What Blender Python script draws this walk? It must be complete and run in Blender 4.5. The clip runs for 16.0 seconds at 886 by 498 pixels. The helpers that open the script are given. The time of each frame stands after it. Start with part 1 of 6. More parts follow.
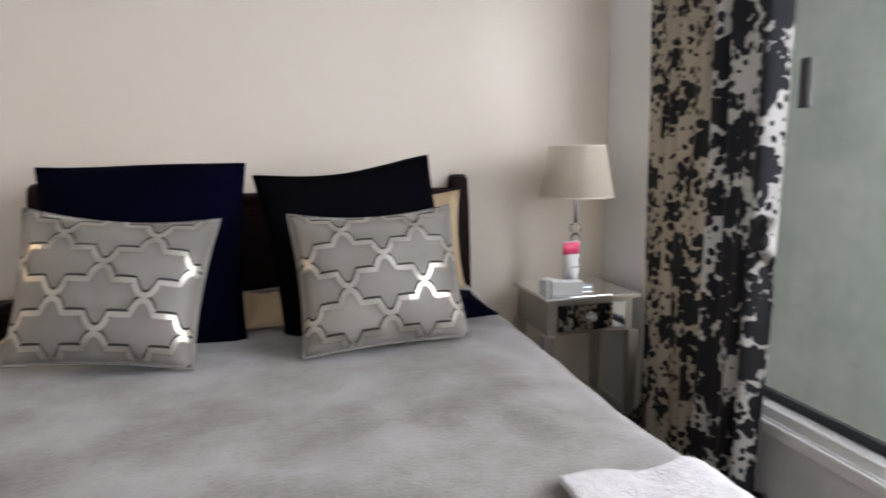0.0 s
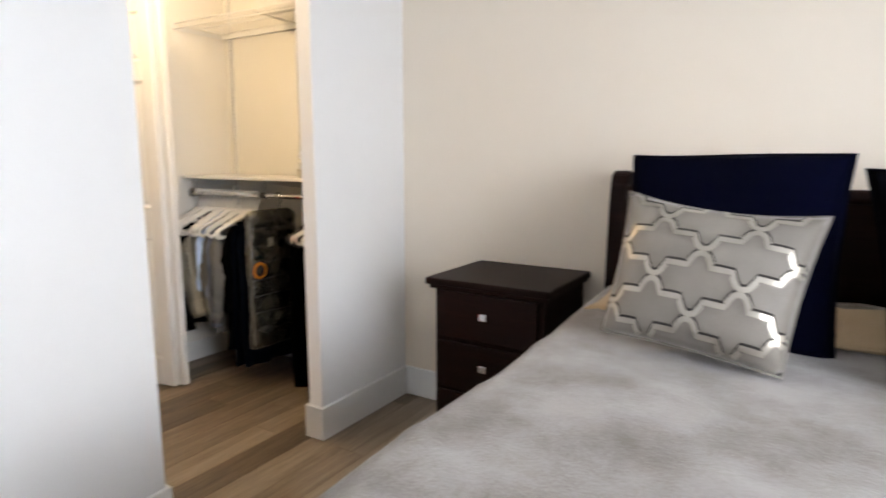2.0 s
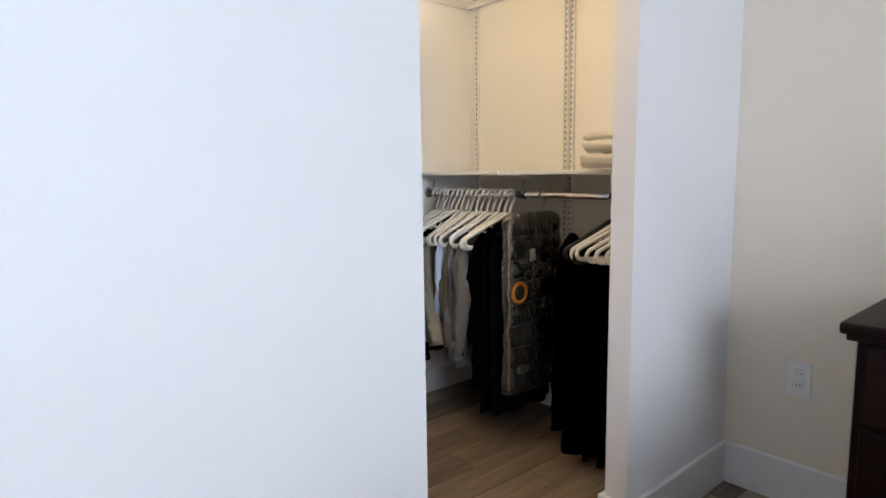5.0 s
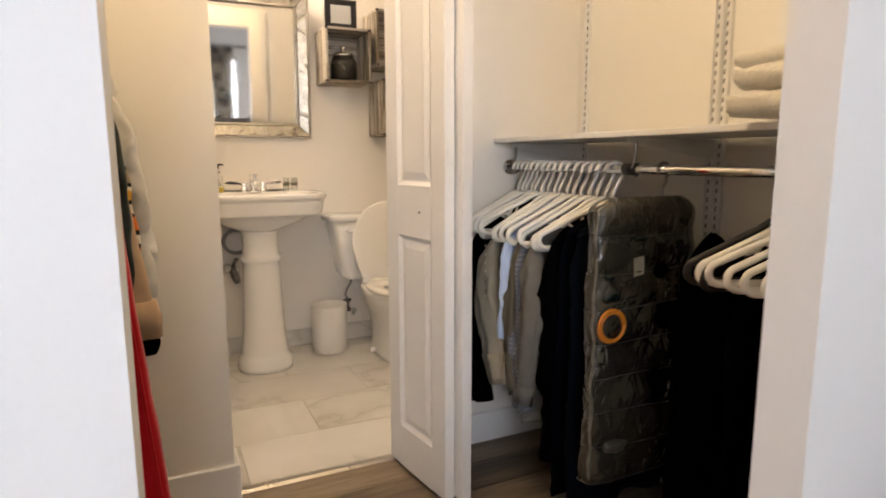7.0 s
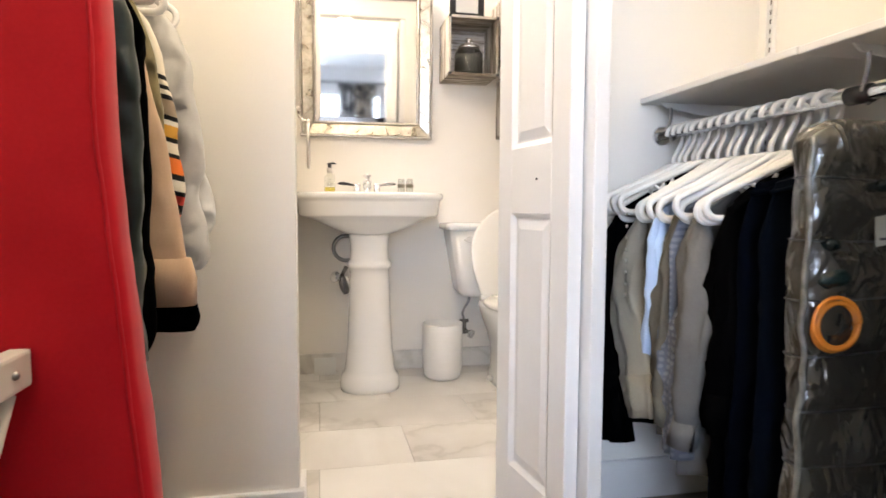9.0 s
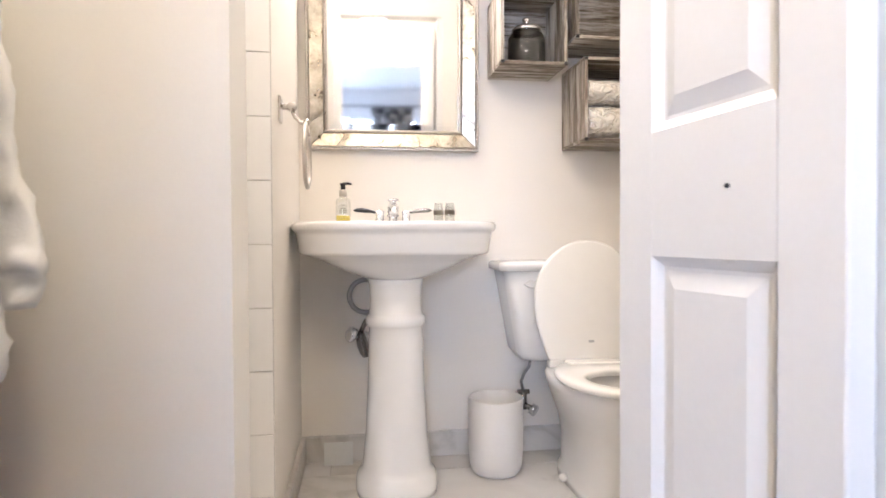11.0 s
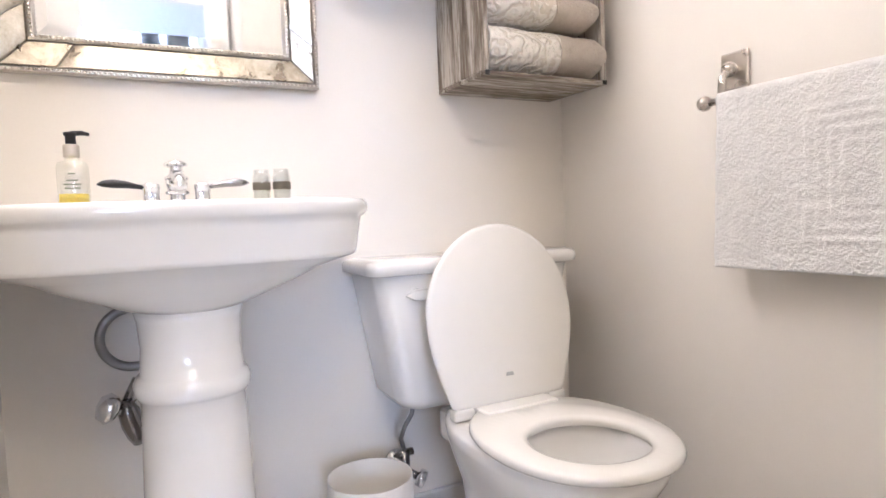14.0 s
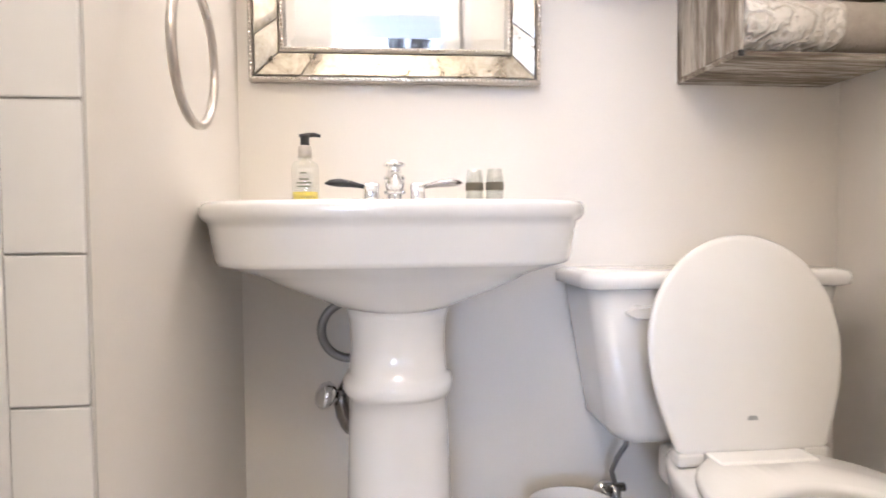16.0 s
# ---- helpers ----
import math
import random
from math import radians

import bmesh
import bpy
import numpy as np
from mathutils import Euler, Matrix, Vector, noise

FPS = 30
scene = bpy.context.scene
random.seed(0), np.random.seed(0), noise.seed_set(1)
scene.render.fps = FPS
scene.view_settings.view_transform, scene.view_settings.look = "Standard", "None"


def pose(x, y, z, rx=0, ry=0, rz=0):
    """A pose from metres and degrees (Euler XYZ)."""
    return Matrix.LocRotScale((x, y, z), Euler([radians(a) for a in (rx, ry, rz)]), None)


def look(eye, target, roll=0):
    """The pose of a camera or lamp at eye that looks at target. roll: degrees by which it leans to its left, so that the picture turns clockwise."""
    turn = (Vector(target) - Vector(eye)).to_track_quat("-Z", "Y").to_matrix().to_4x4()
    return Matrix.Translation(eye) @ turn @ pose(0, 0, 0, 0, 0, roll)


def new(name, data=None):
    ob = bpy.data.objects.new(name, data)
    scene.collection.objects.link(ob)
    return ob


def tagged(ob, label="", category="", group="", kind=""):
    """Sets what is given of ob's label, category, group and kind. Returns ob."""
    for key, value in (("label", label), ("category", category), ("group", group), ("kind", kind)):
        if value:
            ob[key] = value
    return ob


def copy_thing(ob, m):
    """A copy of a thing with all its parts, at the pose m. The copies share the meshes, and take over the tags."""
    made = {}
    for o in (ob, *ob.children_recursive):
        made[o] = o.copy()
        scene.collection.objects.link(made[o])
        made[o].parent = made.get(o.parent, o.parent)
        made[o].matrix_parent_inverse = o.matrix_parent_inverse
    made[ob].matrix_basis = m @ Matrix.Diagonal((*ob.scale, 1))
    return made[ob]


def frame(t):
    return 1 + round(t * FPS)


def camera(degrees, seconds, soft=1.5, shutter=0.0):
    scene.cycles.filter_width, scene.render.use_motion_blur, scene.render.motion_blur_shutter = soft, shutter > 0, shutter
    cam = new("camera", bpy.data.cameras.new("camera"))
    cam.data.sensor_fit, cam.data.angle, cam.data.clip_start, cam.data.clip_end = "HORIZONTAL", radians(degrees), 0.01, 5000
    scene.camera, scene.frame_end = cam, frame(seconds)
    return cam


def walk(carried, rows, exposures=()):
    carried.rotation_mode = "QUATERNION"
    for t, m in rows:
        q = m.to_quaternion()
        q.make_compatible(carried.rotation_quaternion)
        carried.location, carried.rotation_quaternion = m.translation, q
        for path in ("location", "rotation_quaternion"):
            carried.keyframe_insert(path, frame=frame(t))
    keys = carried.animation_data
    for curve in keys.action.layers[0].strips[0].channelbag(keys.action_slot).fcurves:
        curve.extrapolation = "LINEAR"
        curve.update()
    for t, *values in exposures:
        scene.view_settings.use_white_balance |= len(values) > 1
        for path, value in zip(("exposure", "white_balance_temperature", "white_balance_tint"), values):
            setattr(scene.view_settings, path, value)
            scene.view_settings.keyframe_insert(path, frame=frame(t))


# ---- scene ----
cam = camera(73.76, 16.0, soft=1.6, shutter=0.4)
# seconds, eye x y z, yaw, pitch, roll
ROWS = [
    (0.0, 0.265, 0.081, 1.250, -13.49, -8.71, 0.95),
    (0.5, 0.199, 0.119, 1.247, -2.83, -8.86, 0.80),
    (1.0, 0.127, 0.120, 1.245, 8.11, -9.04, 0.73),
    (1.5, 0.050, 0.124, 1.242, 19.90, -8.92, 0.35),
    (2.0, -0.019, 0.117, 1.235, 31.70, -8.81, -0.03),
    (2.5, -0.077, 0.089, 1.235, 43.12, -9.04, 0.23),
    (3.0, -0.194, 0.097, 1.220, 51.26, -9.54, 0.68),
    (5.5, -1.022, 0.661, 1.113, 49.00, -6.80, 0.74),
    (6.0, -1.135, 0.886, 1.155, 55.86, -7.61, -0.45),
    (6.5, -1.222, 1.080, 1.111, 58.40, -6.70, -0.25),
    (7.0, -1.323, 1.210, 1.057, 64.61, -8.63, 0.12),
    (7.5, -1.402, 1.265, 0.952, 67.89, -7.66, 0.62),
    (8.0, -1.475, 1.310, 0.886, 70.64, -5.45, 0.86),
    (8.5, -1.543, 1.362, 0.848, 74.81, -4.44, 1.04),
    (9.0, -1.665, 1.418, 0.827, 78.23, -3.93, -0.27),
    (9.5, -1.821, 1.459, 0.821, 80.23, -3.13, -0.01),
    (12.0, -2.755, 1.543, 0.866, 81.54, -0.11, 0.19),
    (12.5, -2.909, 1.551, 0.874, 76.33, 0.41, 1.34),
    (13.0, -3.050, 1.534, 0.868, 71.23, 0.25, 1.98),
    (13.5, -3.150, 1.545, 0.861, 65.82, -2.30, 1.93),
    (14.0, -3.198, 1.563, 0.855, 62.61, -3.19, 2.31),
    (14.5, -3.217, 1.569, 0.852, 62.86, -2.99, 2.15),
    (15.0, -3.247, 1.552, 0.858, 68.20, -3.55, 1.67),
    (15.5, -3.251, 1.603, 0.843, 77.27, -2.23, 0.53),
    (16.0, -3.291, 1.611, 0.856, 84.03, -2.33, 0.44),
]
EXPOSURES = [(0.0, -1.05, 7300, 16), (1.0, -0.7, 7350, 15), (1.5, -0.5, 7450, 15), (3.0, -0.55, 6900, 12), (5.5, -0.76, 6500, 14), (6.0, -0.73, 6800, 14), (6.5, -0.76, 7250, 17), (7.0, -0.62, 7400, 17), (7.5, -0.45, 7250, 15), (8.0, -0.2, 6900, 13), (8.5, 0.03, 6450, 13), (9.0, 0.15, 6050, 14), (9.5, 0.24, 5850, 18), (12.0, 0.22, 5500, 17), (13.0, 0.22, 5400, 18), (14.5, 0.28, 5250, 19), (16.0, 0.22, 5450, 18)]
walk(cam, [(t, pose(x, y, z, 90 + pitch, roll, yaw)) for t, x, y, z, yaw, pitch, roll in ROWS], EXPOSURES)

# ---- light ----
world = bpy.data.worlds.new("sky")
scene.world = world
world.use_nodes = True
wn = world.node_tree.nodes
sky = wn.new("ShaderNodeTexSky")
sky.sky_type, sky.sun_disc, sky.sun_elevation, sky.sun_rotation = "NISHITA", False, radians(48), radians(160)
wn["Background"].inputs["Strength"].default_value = 0.11
world.node_tree.links.new(sky.outputs["Color"], wn["Background"].inputs["Color"])

sun = new("sun", bpy.data.lights.new("sun", "SUN"))
sun.data.energy, sun.data.angle, sun.data.color = 4.0, radians(0.5), (1.0, 0.95, 0.88)
sun.matrix_world = look((0, 0, 10), (0.9, 2.2, 5))


def area_lamp(name, eye, target, sx, sy, watts, color):
    lamp = new(name, bpy.data.lights.new(name, "AREA"))
    lamp.data.shape, lamp.data.size, lamp.data.size_y = "RECTANGLE", sx, sy
    lamp.data.energy, lamp.data.color = watts, color
    lamp.matrix_world = look(eye, target)
    return lamp


def bulb_lamp(name, place, watts, color, radius):
    lamp = new(name, bpy.data.lights.new(name, "POINT"))
    lamp.data.energy, lamp.data.color, lamp.data.shadow_soft_size = watts, color, radius
    lamp.location = place
    return lamp


area_lamp("window_light", (1.735, 0.33, 1.52), (-1.0, 0.33, 1.40), 1.6, 1.05, 105, (0.69, 0.81, 1.0))
area_lamp("window_light", (1.735, 1.915, 1.52), (-1.0, 1.915, 1.40), 0.33, 1.05, 34, (0.70, 0.81, 1.0))
bulb_lamp("closet_light", (-2.5, 1.55, 2.28), 40, (1.0, 0.80, 0.52), 0.10)
for k in range(3):
    bulb_lamp("vanity_light", (-4.50, 1.44 + 0.2 * k, 2.13), 9.2, (1.0, 0.86, 0.68), 0.05)
# unseen lamp without a fixture, added to brighten the shower side
bulb_lamp("bathroom_light", (-3.60, 1.12, 2.28), 9, (1.0, 0.86, 0.68), 0.10)


# ---- materials ----
def nodes_of(name):
    m = bpy.data.materials.new(name)
    m.use_nodes = True
    t = m.node_tree
    return m, t.nodes, t.links, t.nodes["Principled BSDF"]


def ramp_of(n, stops):
    r = n.new("ShaderNodeValToRGB")
    e = r.color_ramp.elements
    while len(e) < len(stops):
        e.new(0.5)
    for el, (p, c) in zip(e, stops):
        el.position, el.color = p, (*c, 1)
    return r


def coords(n, l, scale=(1, 1, 1), turn=(0, 0, 0)):
    tc = n.new("ShaderNodeTexCoord")
    mp = n.new("ShaderNodeMapping")
    mp.inputs["Scale"].default_value = scale
    mp.inputs["Rotation"].default_value = turn
    l.new(tc.outputs["Object"], mp.inputs["Vector"])
    return mp.outputs["Vector"]


def noise_of(n, l, vec, scale, detail=4.0, rough=0.55, distortion=0.0):
    t = n.new("ShaderNodeTexNoise")
    t.inputs["Scale"].default_value, t.inputs["Detail"].default_value = scale, detail
    t.inputs["Roughness"].default_value, t.inputs["Distortion"].default_value = rough, distortion
    l.new(vec, t.inputs["Vector"])
    return t.outputs["Fac"]


def surface(name, a, b, rough=0.6, metal=0.0, large=1.5, fine=60.0, bump=0.15, depth=0.002, stretch=(1, 1, 1), spread=0.35,
            coat=0.0, sheen=0.0, gloss_var=0.08):
    """Two colours mixed by a large and a fine noise, with relief and uneven gloss."""
    m, n, l, p = nodes_of(name)
    v = coords(n, l, stretch)
    big, small = noise_of(n, l, v, large, 5, 0.6), noise_of(n, l, v, fine, 4, 0.6)
    mix = n.new("ShaderNodeMix")
    mix.data_type = "FLOAT"
    mix.inputs[0].default_value = spread
    l.new(big, mix.inputs[2])
    l.new(small, mix.inputs[3])
    r = ramp_of(n, [(0.3, a), (0.7, b)])
    l.new(mix.outputs[0], r.inputs[0])
    l.new(r.outputs[0], p.inputs["Base Color"])
    p.inputs["Metallic"].default_value = metal
    p.inputs["Coat Weight"].default_value = coat
    p.inputs["Sheen Weight"].default_value = sheen
    g = n.new("ShaderNodeMapRange")
    g.inputs["To Min"].default_value, g.inputs["To Max"].default_value = max(0.02, rough - gloss_var), min(1, rough + gloss_var)
    l.new(big, g.inputs["Value"])
    l.new(g.outputs[0], p.inputs["Roughness"])
    bp = n.new("ShaderNodeBump")
    bp.inputs["Strength"].default_value, bp.inputs["Distance"].default_value = bump, depth
    l.new(small, bp.inputs["Height"])
    l.new(bp.outputs[0], p.inputs["Normal"])
    return m


def wood(name, stops, along="Y", rough=0.45, scale=1.0, per_piece=0.3, bump=0.2, coat=0.0):
    """Grain stretched along an axis, shifted and toned from piece to piece."""
    m, n, l, p = nodes_of(name)
    s = {"X": (0.9, 11, 11), "Y": (11, 0.9, 11), "Z": (11, 11, 0.9)}[along]
    v = coords(n, l, tuple(k * scale for k in s))
    info = n.new("ShaderNodeObjectInfo")
    off = n.new("ShaderNodeVectorMath")
    off.operation = "MULTIPLY_ADD"
    off.inputs[1].default_value = (1, 1, 1)
    comb = n.new("ShaderNodeCombineXYZ")
    mul = n.new("ShaderNodeMath")
    mul.operation = "MULTIPLY"
    mul.inputs[1].default_value = 37.0
    l.new(info.outputs["Random"], mul.inputs[0])
    for k in range(3):
        l.new(mul.outputs[0], comb.inputs[k])
    l.new(v, off.inputs[0])
    l.new(comb.outputs[0], off.inputs[2])
    g1 = noise_of(n, l, off.outputs[0], 1.6, 6, 0.62, 0.6)
    g2 = noise_of(n, l, off.outputs[0], 9.0, 5, 0.65)
    mix = n.new("ShaderNodeMix")
    mix.data_type = "FLOAT"
    mix.inputs[0].default_value = 0.38
    l.new(g1, mix.inputs[2])
    l.new(g2, mix.inputs[3])
    add = n.new("ShaderNodeMapRange")
    add.inputs["To Min"].default_value, add.inputs["To Max"].default_value = -per_piece / 2, per_piece / 2
    l.new(info.outputs["Random"], add.inputs["Value"])
    sm = n.new("ShaderNodeMath")
    l.new(mix.outputs[0], sm.inputs[0])
    l.new(add.outputs[0], sm.inputs[1])
    r = ramp_of(n, stops)
    l.new(sm.outputs[0], r.inputs[0])
    l.new(r.outputs[0], p.inputs["Base Color"])
    p.inputs["Roughness"].default_value = rough
    p.inputs["Coat Weight"].default_value = coat
    bp = n.new("ShaderNodeBump")
    bp.inputs["Strength"].default_value, bp.inputs["Distance"].default_value = bump, 0.001
    l.new(g2, bp.inputs["Height"])
    l.new(bp.outputs[0], p.inputs["Normal"])
    return m


def metal(name, color, rough):
    return surface(name, tuple(c * 0.9 for c in color), color, rough, 1.0, 6, 140, 0.03, 0.0005, gloss_var=0.05)


def glass(name, color=(1, 1, 1), rough=0.0, ior=1.45):
    m, n, l, p = nodes_of(name)
    p.inputs["Base Color"].default_value = (*color, 1)
    p.inputs["Transmission Weight"].default_value = 1.0
    p.inputs["Roughness"].default_value, p.inputs["IOR"].default_value = rough, ior
    return m


def plain(name, color, rough=0.5, metallic=0.0):
    return surface(name, tuple(c * 0.93 for c in color), color, rough, metallic, 3, 90, 0.05, 0.001)


def glow(name, color, strength):
    m, n, l, p = nodes_of(name)
    p.inputs["Base Color"].default_value = (0.8, 0.8, 0.8, 1)
    p.inputs["Emission Color"].default_value, p.inputs["Emission Strength"].default_value = (*color, 1), strength
    return m


PAINT = surface("warm_white_paint", (0.78, 0.765, 0.75), (0.82, 0.81, 0.795), 0.55, 0, 1.2, 220, 0.10, 0.0008)
BEIGE = surface("beige_white_paint", (0.80, 0.705, 0.59), (0.84, 0.745, 0.63), 0.55, 0, 1.2, 220, 0.10, 0.0008)
CREAM = surface("closet_cream_paint", (0.80, 0.77, 0.71), (0.84, 0.81, 0.75), 0.55, 0, 1.2, 220, 0.10, 0.0008)
BATHPAINT = surface("bathroom_paint", (0.785, 0.742, 0.675), (0.825, 0.785, 0.72), 0.5, 0, 1.2, 220, 0.08, 0.0008)
CEIL = surface("ceiling_paint", (0.80, 0.80, 0.78), (0.84, 0.84, 0.82), 0.8, 0, 2, 160, 0.2, 0.001)
TRIM = surface("white_trim_paint", (0.78, 0.77, 0.75), (0.83, 0.82, 0.80), 0.35, 0, 3, 120, 0.05, 0.0006)
FLOORWOOD = wood("weathered_oak_floor", [(0.22, (0.055, 0.036, 0.023)), (0.46, (0.165, 0.118, 0.078)), (0.75, (0.33, 0.262, 0.192))], "Y", 0.42, 1.0, 0.28)
DARKWOOD = wood("dark_cherry_wood", [(0.2, (0.004, 0.0018, 0.0015)), (0.55, (0.012, 0.0042, 0.0032)), (0.9, (0.032, 0.011, 0.008))], "X", 0.45, 1.0, 0.12, 0.08, 0.0)
DARKWOOD.node_tree.nodes["Principled BSDF"].inputs["Specular IOR Level"].default_value = 0.10
CRATEWOOD = wood("whitewashed_crate_wood", [(0.24, (0.028, 0.018, 0.012)), (0.40, (0.115, 0.086, 0.062)), (0.48, (0.24, 0.205, 0.162)), (0.56, (0.50, 0.46, 0.40)), (0.8, (0.62, 0.58, 0.52))], "Y", 0.75, 1.7, 0.14, 0.5)
CRATEWOOD_Z = wood("whitewashed_crate_side_wood", [(0.24, (0.028, 0.018, 0.012)), (0.40, (0.115, 0.086, 0.062)), (0.48, (0.24, 0.205, 0.162)), (0.56, (0.50, 0.46, 0.40)), (0.8, (0.62, 0.58, 0.52))], "Z", 0.75, 1.7, 0.14, 0.5)
CERAMIC = surface("white_vitreous_china", (0.80, 0.785, 0.755), (0.83, 0.815, 0.785), 0.12, 0, 2, 30, 0.01, 0.0005, coat=0.6, gloss_var=0.03)
SEATPLASTIC = surface("white_seat_plastic", (0.80, 0.78, 0.735), (0.83, 0.81, 0.765), 0.22, 0, 2, 30, 0.01, 0.0005, coat=0.3, gloss_var=0.03)
GROUT = surface("grey_grout", (0.42, 0.40, 0.37), (0.55, 0.53, 0.49), 0.9, 0, 8, 200, 0.3, 0.001)
LIGHTGROUT = surface("pale_grout", (0.55, 0.53, 0.50), (0.66, 0.64, 0.60), 0.9, 0, 8, 200, 0.3, 0.001)
WALLTILE = surface("white_glazed_tile", (0.80, 0.79, 0.765), (0.83, 0.82, 0.80), 0.15, 0, 4, 30, 0.02, 0.0006, coat=0.4)
CHROME = metal("polished_chrome", (0.80, 0.81, 0.83), 0.08)
NICKEL = metal("brushed_nickel", (0.62, 0.58, 0.53), 0.28)
STEEL = metal("braided_steel", (0.30, 0.29, 0.28), 0.35)
SILVERLEAF = metal("champagne_silver_leaf", (0.50, 0.465, 0.41), 0.34)
MIRROR = metal("mirror_silver", (0.93, 0.93, 0.92), 0.015)
BLACK = plain("black_plastic", (0.012, 0.012, 0.014), 0.35)
WHITEPLASTIC = plain("white_hanger_plastic", (0.80, 0.785, 0.75), 0.3)
CLEARGLASS = glass("clear_glass")
WINDOWGLASS = glass("green_window_glass", (0.93, 0.985, 0.965), 0.03)
YELLOWSOAP = glass("yellow_liquid_soap", (0.95, 0.78, 0.06), 0.05, 1.36)
PAPER = plain("white_label_paper", (0.75, 0.75, 0.72), 0.7)
KRAFT = plain("brown_label_paper", (0.36, 0.32, 0.24), 0.7)
DARKCHROME = metal("dark_chrome", (0.30, 0.29, 0.29), 0.12)


def thin_glass(name, share=0.14):
    """A thin clear wall: mostly let through, a little mirrored."""
    m, n, l, p = nodes_of(name)
    clear, shine, mix = n.new("ShaderNodeBsdfTransparent"), n.new("ShaderNodeBsdfGlossy"), n.new("ShaderNodeMixShader")
    clear.inputs[0].default_value = (0.93, 0.94, 0.93, 1)
    shine.inputs["Roughness"].default_value = 0.05
    mix.inputs[0].default_value = share
    l.new(clear.outputs[0], mix.inputs[1])
    l.new(shine.outputs[0], mix.inputs[2])
    l.new(mix.outputs[0], n["Material Output"].inputs["Surface"])
    return m


THINGLASS = thin_glass("thin_clear_glass")


def antique(name):
    m, n, l, p = nodes_of(name)
    v = coords(n, l)
    a, b = noise_of(n, l, v, 22, 6, 0.7, 0.4), noise_of(n, l, v, 60, 4, 0.7)
    r = ramp_of(n, [(0.30, (0.22, 0.19, 0.145)), (0.48, (0.40, 0.365, 0.295)), (0.68, (0.55, 0.52, 0.455))])
    l.new(a, r.inputs[0])
    l.new(r.outputs[0], p.inputs["Base Color"])
    p.inputs["Metallic"].default_value = 0.75
    g = n.new("ShaderNodeMapRange")
    g.inputs["To Min"].default_value, g.inputs["To Max"].default_value = 0.18, 0.42
    l.new(a, g.inputs["Value"])
    l.new(g.outputs[0], p.inputs["Roughness"])
    bp = n.new("ShaderNodeBump")
    bp.inputs["Strength"].default_value, bp.inputs["Distance"].default_value = 0.35, 0.0015
    l.new(b, bp.inputs["Height"])
    l.new(bp.outputs[0], p.inputs["Normal"])
    return m


ANTIQUE = antique("antiqued_mirror_glass")


def cloth(name, a, b, rough=0.9, large=3.0, weave=350.0, bump=0.3, depth=0.0015, sheen=0.1):
    m = surface(name, a, b, rough, 0, large, weave, bump, depth, sheen=sheen, spread=0.25)
    m.node_tree.nodes["Principled BSDF"].inputs["Specular IOR Level"].default_value = 0.12
    return m


SUEDE = cloth("taupe_suede_bedspread", (0.130, 0.108, 0.090), (0.268, 0.247, 0.240), 0.85, 4.0, 140, 0.5, 0.003, 0.4)
for el_, q_ in zip([nd for nd in SUEDE.node_tree.nodes if nd.type == "VALTORGB"][0].color_ramp.elements, (0.38, 0.60)):
    el_.position = q_
KNIT = cloth("white_chenille_throw", (0.62, 0.58, 0.58), (0.80, 0.77, 0.77), 0.95, 40, 130, 1.0, 0.008)
NAVY = cloth("navy_sham_cloth", (0.0006, 0.0009, 0.0042), (0.0011, 0.0016, 0.0085), 1.0, sheen=0)
NIGHT = cloth("black_sham_cloth", (0.0015, 0.0015, 0.0025), (0.003, 0.003, 0.005), 1.0, sheen=0)
SATIN = cloth("grey_cushion_cloth", (0.165, 0.147, 0.127), (0.245, 0.223, 0.196), 0.38, 4, 300, 0.1, 0.001, 0.2)
SILVERPRINT = surface("silver_cushion_print", (0.33, 0.30, 0.26), (0.46, 0.425, 0.37), 0.33, 0.75, 20, 250, 0.1, 0.0008)
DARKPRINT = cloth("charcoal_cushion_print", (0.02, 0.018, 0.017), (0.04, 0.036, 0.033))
for m_ in (NAVY, NIGHT):
    m_.node_tree.nodes["Principled BSDF"].inputs["Specular IOR Level"].default_value = 0.03
TAN = cloth("tan_pillowcase", (0.42, 0.30, 0.18), (0.52, 0.39, 0.25))
LINEN = cloth("ivory_lampshade", (0.86, 0.80, 0.69), (0.90, 0.85, 0.75), 0.9, 3, 420)
# the shade's cloth lets half the light through
ln, ll = LINEN.node_tree.nodes, LINEN.node_tree.links
lt, lm = ln.new("ShaderNodeBsdfTranslucent"), ln.new("ShaderNodeMixShader")
lt.inputs[0].default_value, lm.inputs[0].default_value = (0.90, 0.84, 0.74, 1), 0.5
ll.new(ln["Principled BSDF"].outputs[0], lm.inputs[1])
ll.new(lt.outputs[0], lm.inputs[2])
ll.new(lm.outputs[0], ln["Material Output"].inputs["Surface"])
TERRY = cloth("white_terry", (0.74, 0.73, 0.71), (0.83, 0.82, 0.80), 0.97, 25, 150, 1.0, 0.006)
BEIGETERRY = cloth("beige_terry", (0.44, 0.39, 0.325), (0.56, 0.505, 0.43), 0.97, 25, 150, 1.0, 0.006)
REDCLOTH = cloth("red_garment_cover", (0.42, 0.005, 0.012), (0.55, 0.010, 0.020), 0.5, 2, 160, 0.2, 0.001)


# ---- mesh helpers ----
def part(name, bm, material, parent=None, label="", smooth=False):
    """Links a bmesh as one mesh object under a thing or a part."""
    me = bpy.data.meshes.new(name)
    bmesh.ops.recalc_face_normals(bm, faces=bm.faces)
    bm.to_mesh(me)
    bm.free()
    for q in me.polygons:
        q.use_smooth = smooth
    me.materials.append(material)
    ob = new(name, me)
    ob.parent = parent
    return tagged(ob, label)


